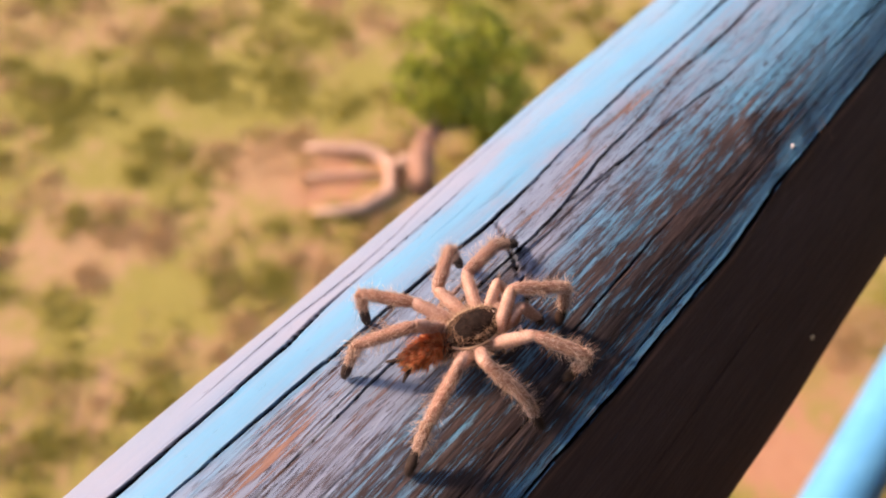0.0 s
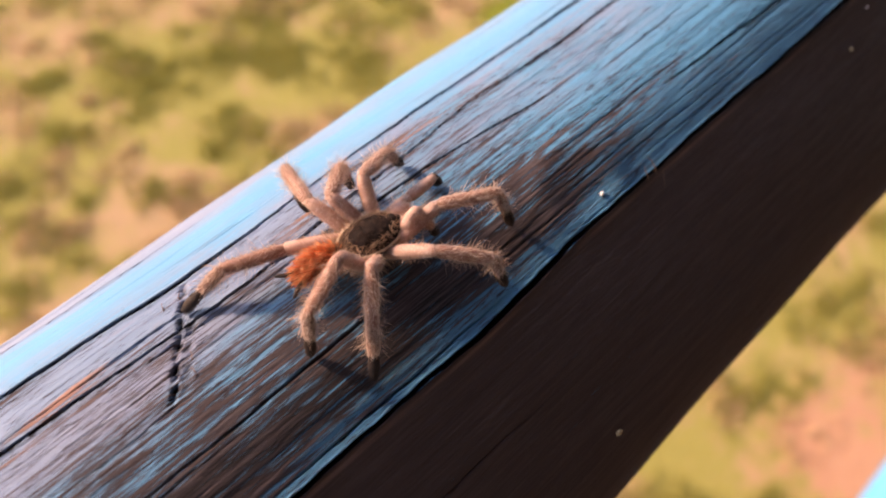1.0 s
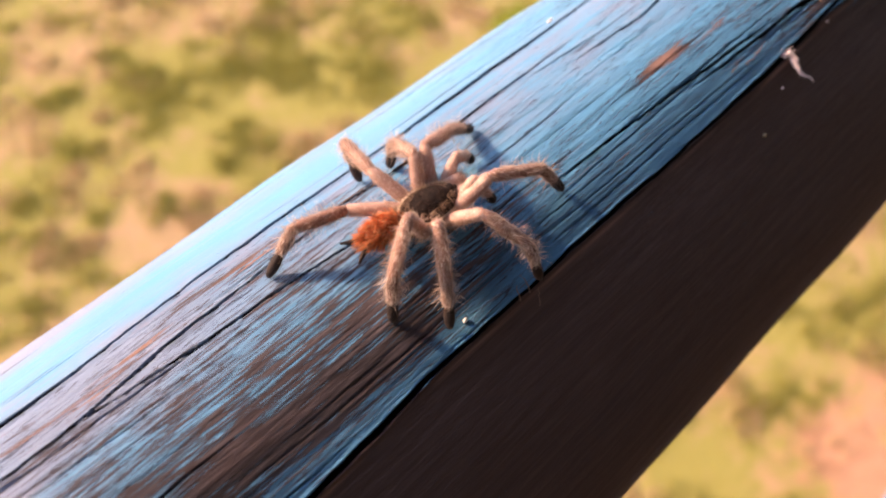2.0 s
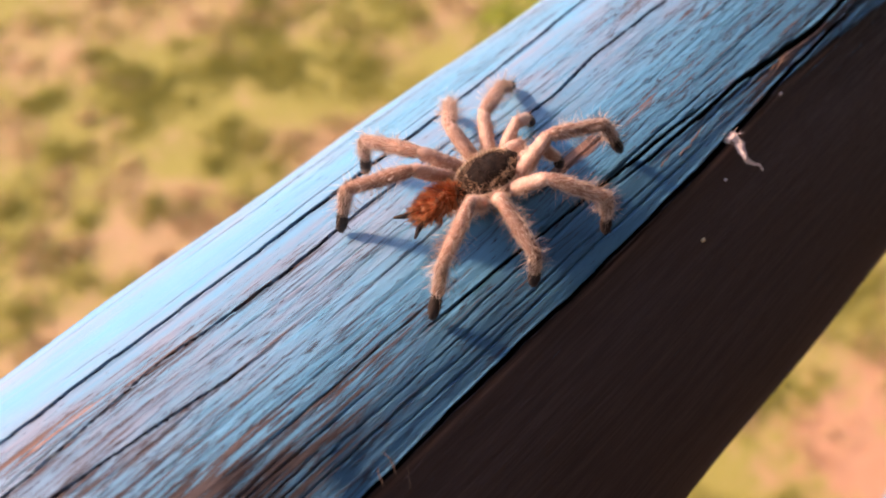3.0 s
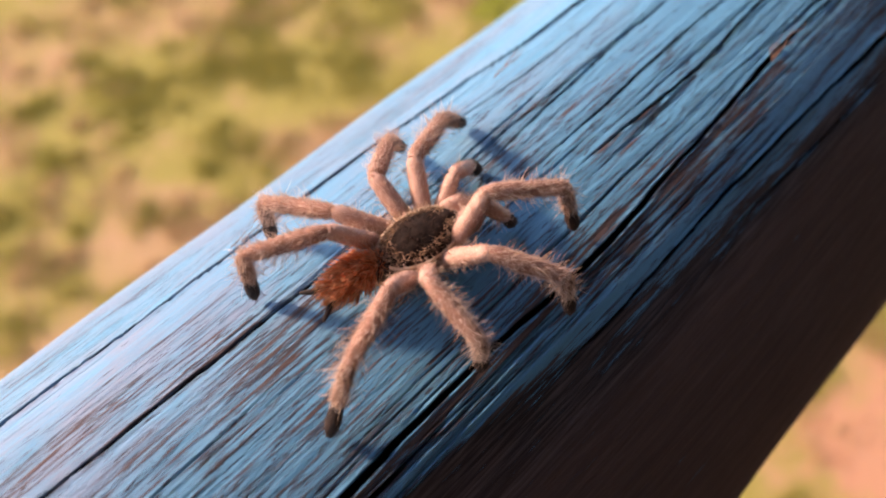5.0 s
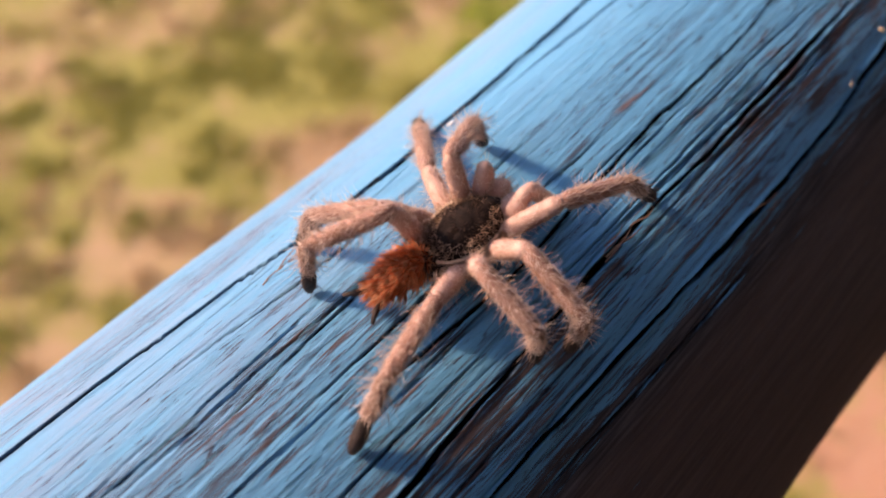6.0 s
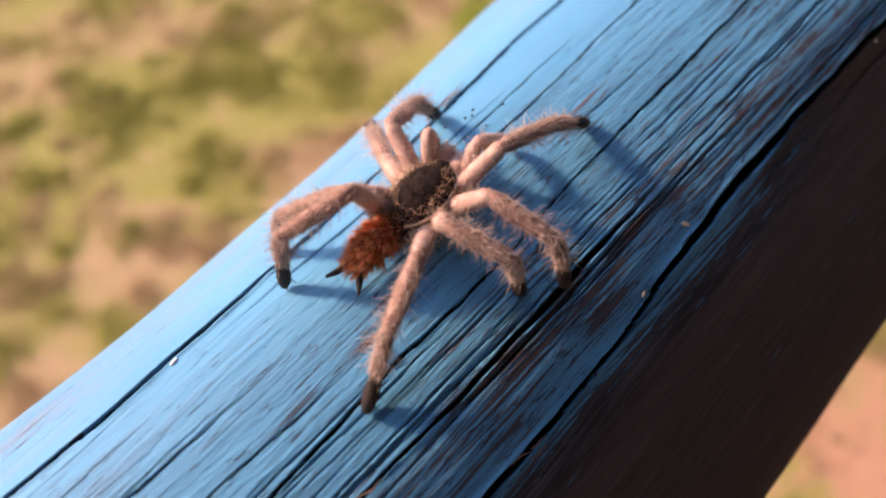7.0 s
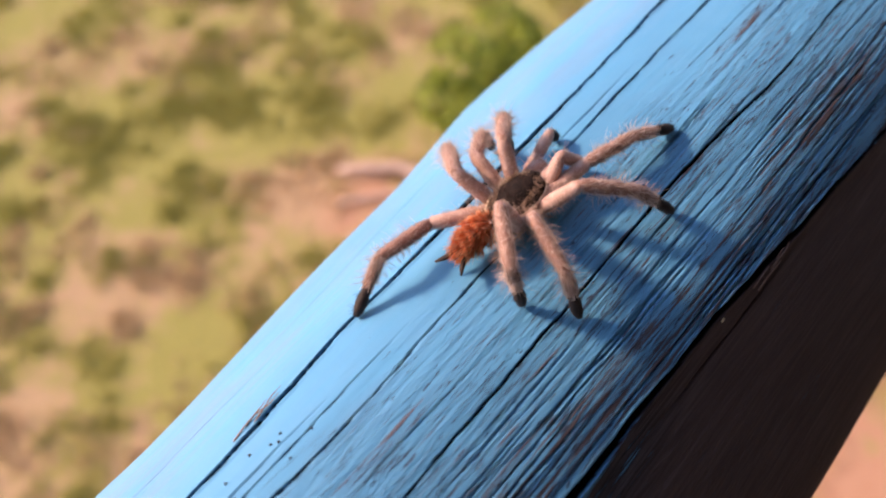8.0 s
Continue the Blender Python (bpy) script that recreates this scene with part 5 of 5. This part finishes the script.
def leg_segment(name, length, radii, mats, hairs, hair_len, seed, start=0.0, first=0.0, last=1.0):
    """A bent-free limb piece along +x: a close down all over, and long bristles between first and last of its length."""
    rng = random.Random(seed)
    b = Build()
    n = len(radii)
    xs = [start + (length - start) * k / (n - 1) for k in range(n)]
    b.tube([(x, 0, 0) for x in xs], radii, 12)
    for k in range(hairs):
        long = k % 6 == 0
        u = first + (last - first) * rng.random() if long else rng.uniform(0.02, 0.98)
        x = start + (length - start) * u
        r = float(np.interp(x, xs, radii))
        w = rng.uniform(0, 6.283)
        out = Vector((0, math.cos(w), math.sin(w)))
        way = out + Vector((rng.uniform(0.05, 0.6) if long else rng.uniform(0.8, 1.8), 0, 0)) + Vector((rng.gauss(0, 0.35), rng.gauss(0, 0.4), rng.gauss(0, 0.4)))
        b.hair((x, out.y * r * 0.97, out.z * r * 0.97), way, hair_len * (rng.uniform(0.5, 2.0) if long else rng.uniform(0.22, 0.55)),
               0.000046 if long else 0.00005, 1, Vector((rng.uniform(0.2, 0.8), rng.gauss(0, 0.3), rng.gauss(0, 0.3))))
    return b.mesh(name, mats)


def taper(a, mid, b, n=9):
    """Radii that start round, swell and narrow."""
    out = []
    for k in range(n):
        u = k / (n - 1)
        r = a + (mid - a) * math.sin(min(u * 2, 1) * math.pi / 2) if u < 0.5 else mid + (b - mid) * (2 * u - 1) ** 1.5
        out.append(r * (0.55 if k == 0 else 0.62 if k == n - 1 else 1))
    return out


def build_tarantula():
    root = new("tarantula")
    tagged(root, "hairy tan tarantula with dark feet and orange abdomen on the rail", "spider")
    rng = random.Random(21)
    # carapace, with its pale hairy rim
    c = Build()
    egg = lambda d: 1 + 0.10 * d.x - 0.05 * abs(d.y) + 0.035 * math.cos(8 * math.atan2(d.y, d.x)) * max(0.0, 1 - d.x * d.x) + 0.04 * noise.noise(d * 4)
    c.blob((0.0022, 0, 0.0), (0.0098, 0.0060, 0.0046), 0, 30, 48, egg)
    for k in range(24):
        w = 6.283 * k / 24
        c.hair((0.0028 + 0.003 * math.cos(w), 0.0023 * math.sin(w), 0.0047), (math.cos(w), math.sin(w), 0.5), 0.0014, 0.0001)
    for k in range(700):
        w, u = rng.uniform(0, 6.283), rng.random() ** 0.5
        d = Vector((u * math.cos(w), u * math.sin(w), math.sqrt(max(0, 1 - u * u))))
        p = Vector((0.0022 + d.x * 0.0098, d.y * 0.0060, d.z * 0.0046))
        c.hair(p * 0.99, d + Vector((rng.gauss(0.3, 0.5), rng.gauss(0, 0.6), rng.gauss(0, 0.2))), rng.uniform(0.0005, 0.0013), 0.00005)
    for k in range(700):
        w, u = rng.uniform(0, 6.283), rng.uniform(0.62, 1.0)
        d = Vector((u * math.cos(w), u * math.sin(w), math.sqrt(1 - u * u)))
        p = Vector((0.0022 + d.x * 0.0098, d.y * 0.0060, d.z * 0.0046))
        c.hair(p, d * 0.8 + Vector((rng.gauss(-0.2, 0.6), rng.gauss(0, 0.6), rng.gauss(0.2, 0.4))), rng.uniform(0.0010, 0.0026) * (0.5 + 0.5 * u), 0.00007, 2,
               Vector((rng.gauss(0, 0.6), rng.gauss(0, 0.6), 0)))
    carapace = part("carapace", c.mesh("carapace", [M_CARA, M_CARAHAIR, M_BRISTLE]), root, None, "dark grey-brown hairy carapace")
    r = Build()
    ring = [(0.0024 + 0.0099 * math.cos(w), 0.0060 * math.sin(w), 0.0017) for w in np.linspace(0, 6.283, 40)]
    r.tube(ring, [0.00036] * 40, 6, caps=False)
    for k in range(130):
        w = rng.uniform(0, 6.283)
        d = Vector((math.cos(w), math.sin(w), 0.3))
        r.hair((0.0024 + 0.0098 * d.x, 0.0060 * d.y, 0.0004), d + Vector((rng.gauss(0, 0.4), rng.gauss(0, 0.4), rng.gauss(0, 0.4))), rng.uniform(0.0008, 0.0024), 0.00007, 0)
    part("rim", r.mesh("carapace_rim", M_RIM), carapace, None, "pale fringe of hair round the carapace")
    e = Build()
    e.blob((0.0092, 0, 0.0036), (0.0012, 0.0015, 0.0009), 0, 6, 10)
    part("eye_mound", e.mesh("eye_mound", M_CARA), carapace)
    # abdomen: a long egg, covered in combed tufts
    a = Build()
    long_egg = lambda d: 1 + 0.07 * -d.x + 0.05 * noise.noise(d * 3)
    a.blob((-0.0130, 0.0014, 0.0006), (0.0066, 0.0034, 0.0036), 0, 16, 22, long_egg)
    for k in range(230):
        d = Vector((rng.gauss(-0.2, 1), rng.gauss(0, 1), rng.gauss(0.5, 0.9))).normalized()
        p = Vector((-0.0130 + d.x * 0.0064, 0.0014 + d.y * 0.0033, 0.0006 + d.z * 0.0035))
        way = d * 0.9 + Vector((-1.0, 0, 0.1)) + Vector((rng.gauss(0, 0.25), rng.gauss(0, 0.25), rng.gauss(0, 0.25)))
        for q in range(5):
            spread = Vector((rng.gauss(0, 0.14), rng.gauss(0, 0.14), rng.gauss(0, 0.14)))
            a.hair(p + spread * 0.0009, way + spread, rng.uniform(0.0018, 0.0034), 0.00011, 1 if rng.random() < 0.52 else 2, Vector((-0.4, 0, rng.uniform(-0.5, 0.3))))
    for k in range(700):
        d = Vector((rng.gauss(0, 1), rng.gauss(0, 1), rng.gauss(0.2, 1))).normalized()
        p = Vector((-0.0130 + d.x * 0.0064, 0.0014 + d.y * 0.0033, 0.0006 + d.z * 0.0035))
        a.hair(p, d + Vector((-0.9, rng.gauss(0, 0.4), 0.1)), rng.uniform(0.0008, 0.0018), 0.00009, 1)
    abdomen = part("abdomen", a.mesh("abdomen", [M_ABD, M_ABDHAIR, M_ABDTIP]), root, None, "small abdomen bristling with orange-red hair")
    for y in (-0.0016, 0.0016):
        s = Build()
        s.tube([(-0.0185, 0.002 + y, -0.0006), (-0.0212, 0.002 + y * 1.7, -0.0012), (-0.0234, 0.002 + y * 2.6, -0.0014)], [0.0008, 0.0007, 0.0003], 8)
        part("spinneret", s.mesh("spinneret", M_FOOT), abdomen, None, "black finger-like spinneret")
    # jaws and palps
    for y in (-0.0023, 0.0023):
        j = Build()
        j.blob((0.0130, y, -0.0002), (0.0044, 0.0026, 0.0036), 0, 10, 14)
        for k in range(160):
            d = Vector((rng.gauss(0.5, 1), rng.gauss(0, 1), rng.gauss(0.3, 1))).normalized()
            j.hair((0.0130 + d.x * 0.0043, y + d.y * 0.0025, -0.0002 + d.z * 0.0035), d + Vector((0.4, 0, 0)), rng.uniform(0.0006, 0.0018), 0.00006)
        part("chelicera", j.mesh("chelicera", [M_SKIN, M_HAIR]), root)
    # stump of the body from which the legs spring
    u = Build()
    u.blob((0.001, 0, -0.0026), (0.0090, 0.0062, 0.0030), 0, 10, 18)
    for k in range(620):
        d = Vector((rng.gauss(0, 1), rng.gauss(0, 1), rng.gauss(0.1, 0.5))).normalized()
        u.hair((0.001 + d.x * 0.0090, d.y * 0.0062, -0.0026 + d.z * 0.0030), d + Vector((0, 0, 0.5 * rng.random())), rng.uniform(0.0015, 0.0048), 0.00007)
    for k in range(420):
        side = 1 if rng.random() < 0.5 else -1
        p = Vector((rng.uniform(-0.0075, 0.0085), side * rng.uniform(0.0052, 0.0075), rng.uniform(-0.002, 0.0005)))
        u.hair(p, Vector((rng.gauss(-0.2, 0.5), side * rng.uniform(0.1, 1.0), rng.uniform(0.3, 1.2))), rng.uniform(0.0016, 0.0042), 0.00006)
    u.blob((-0.0072, 0.0006, -0.0004), (0.0040, 0.0040, 0.0032), 0, 8, 14)
    for k in range(420):
        d = Vector((rng.gauss(-0.2, 0.8), rng.gauss(0, 1), rng.gauss(0.5, 0.7))).normalized()
        u.hair((-0.0072 + d.x * 0.0040, 0.0006 + d.y * 0.0040, -0.0004 + d.z * 0.0032), d + Vector((rng.gauss(-0.5, 0.4), rng.gauss(0, 0.4), rng.gauss(0.1, 0.3))), rng.uniform(0.0012, 0.0032), 0.00006)
    part("underside", u.mesh("sternum", [M_CARA, M_BRISTLE]), root)
    legs = {}
    for n, name in enumerate(LEGS):
        k = LEGS[name][4]
        fem = leg_segment("femur", FEMUR * k + 0.0008, taper(0.0016, 0.00195, 0.0016), [M_SKIN, M_HAIR], 900, 0.0015, n * 7 + 1, -0.0022, 0.05, 0.8)
        tib = leg_segment("tibia", TIBIA * k + 0.0008, taper(0.0016, 0.00172, 0.0013), [M_SHIN, M_HAIR], 1300, 0.0023, n * 7 + 2, -0.0010, 0.2, 0.98)
        met = leg_segment("metatarsus", FOOT * k - TARSUS + 0.0006, taper(0.0014, 0.0015, 0.0013), [M_ANKLE, M_HAIR], 620, 0.0023, n * 7 + 3, -0.0008, 0.0, 0.8)
        tar = leg_segment("tarsus", FOOT * k, [0.0009, 0.0013, 0.0015, 0.0015, 0.0013, 0.0007], [M_FOOT, M_FOOT], 220, 0.0012, n * 7 + 4, FOOT * k - TARSUS - 0.0004)
        leg = part("leg", fem, root)
        legs[name] = (leg, part("tibia", tib, leg), part("metatarsus", met, leg), part("foot", tar, leg, None, "blackish padded foot"))
    pf = leg_segment("palp_femur", 0.0100, taper(0.0013, 0.0018, 0.0014), [M_SKIN, M_HAIR], 220, 0.0017, 5, -0.002)
    pt = leg_segment("palp_tibia", 0.0110, taper(0.0015, 0.0017, 0.0012), [M_SKIN, M_HAIR], 260, 0.0020, 6, -0.0008)
    pe = leg_segment("palp_tip", 0.0048, [0.0010, 0.0014, 0.0015, 0.0006], [M_FOOT, M_FOOT], 80, 0.001, 7, -0.0004)
    palps = []
    for side in (1, -1):
        palp = part("pedipalp", pf, root)
        palps.append((palp, part("palp_tibia", pt, palp), part("palp_tip", pe, palp, None, "dark tip of the feeler"), side))
    return root, legs, palps


def aim(origin, x, up):
    x = x.normalized()
    z = (up - x * up.dot(x)).normalized()
    m = Matrix((x, z.cross(x), z)).transposed().to_4x4()
    m.translation = origin
    return m


def two_bones(hip, end, la, lb, up):
    d = end - hip
    k = min(max(d.length, abs(la - lb) + 1e-4), (la + lb) * 0.998)
    dn = d.normalized()
    c = (la * la + k * k - lb * lb) / (2 * la * k)
    side = (up - dn * up.dot(dn)).normalized()
    return hip + dn * (la * c) + side * (la * math.sqrt(max(0, 1 - c * c))), hip + dn * k


def leg_poses(body, foot_world, hx, hy, k, bearing, rise):
    f = body.inverted() @ foot_world
    hip = Vector((hx, hy, -0.0008))
    up = Vector((0, 0, 1))
    a, e = radians(bearing), radians(rise)
    way = Vector((math.cos(a) * math.cos(e), math.sin(a) * math.cos(e), math.sin(e)))
    ahead = (f - hip).normalized()
    for q in range(12):
        knee = hip + way * FEMUR * k
        if (f - knee).length < (TIBIA + FOOT) * k * 0.99:
            break
        way = (way + ahead * 0.15).normalized()
    out = Vector((f.x - hip.x, f.y - hip.y, 0)).normalized()
    held_up = min(1.0, max(0.0, math.hypot(foot_world.y, foot_world.z - RAIL_Z) - R - 0.002) / 0.003)
    side = up + out * (0.7 - 1.3 * held_up)
    ankle, toe = two_bones(knee, f, TIBIA * k, FOOT * k, side)
    femur = aim(hip, knee - hip, up)
    inv = femur.inverted()
    return femur, inv @ aim(knee, ankle - knee, side), inv @ aim(ankle, toe - ankle, side)


spider, spider_legs, spider_palps = build_tarantula()
cam.data.dof.focus_object = spider   # the lens keeps to the spider


def motions():
    times = [k / 10 for k in range(81)]
    bodies = []
    for t in times:
        bodies.append(body_place(t))
    walk(spider, list(zip(times, bodies)))
    for name, (hx, hy, rows, thigh, size) in LEGS.items():
        poses = [leg_poses(m, foot_place(rows, t), hx, hy, size, *bearing_at(thigh, t)) for t, m in zip(times, bodies)]
        leg, tibia, metatarsus, foot = spider_legs[name]
        walk(leg, [(t, p[0]) for t, p in zip(times, poses)])
        walk(tibia, [(t, p[1]) for t, p in zip(times, poses)])
        walk(metatarsus, [(t, p[2]) for t, p in zip(times, poses)])
        walk(foot, [(t, p[2]) for t, p in zip(times, poses)])
    for palp, tib, tip, side in spider_palps:
        a, b, c = [], [], []
        for t in times:
            hip = Vector((0.0100, 0.0034 * side, -0.001))
            rows = PALP_L if side > 0 else PALP_R
            px, py = [float(np.interp(t, [r[0] for r in rows], [r[j] for r in rows])) / 1000 for j in (1, 2)]
            end = Vector((px - 0.003, py, -0.0015))
            knee, end = two_bones(hip, end, 0.0095, 0.0105, Vector((0, 0, 1)))
            m = aim(hip, knee - hip, Vector((0, 0, 1)))
            inv = m.inverted()
            a.append((t, m))
            b.append((t, inv @ aim(knee, end - knee, Vector((0, 0, 1)))))
            c.append((t, inv @ aim(end, Vector((0.5, 0, -1)), Vector((1, 0, 0)))))
        walk(palp, a)
        walk(tib, b)
        walk(tip, c)


motions()
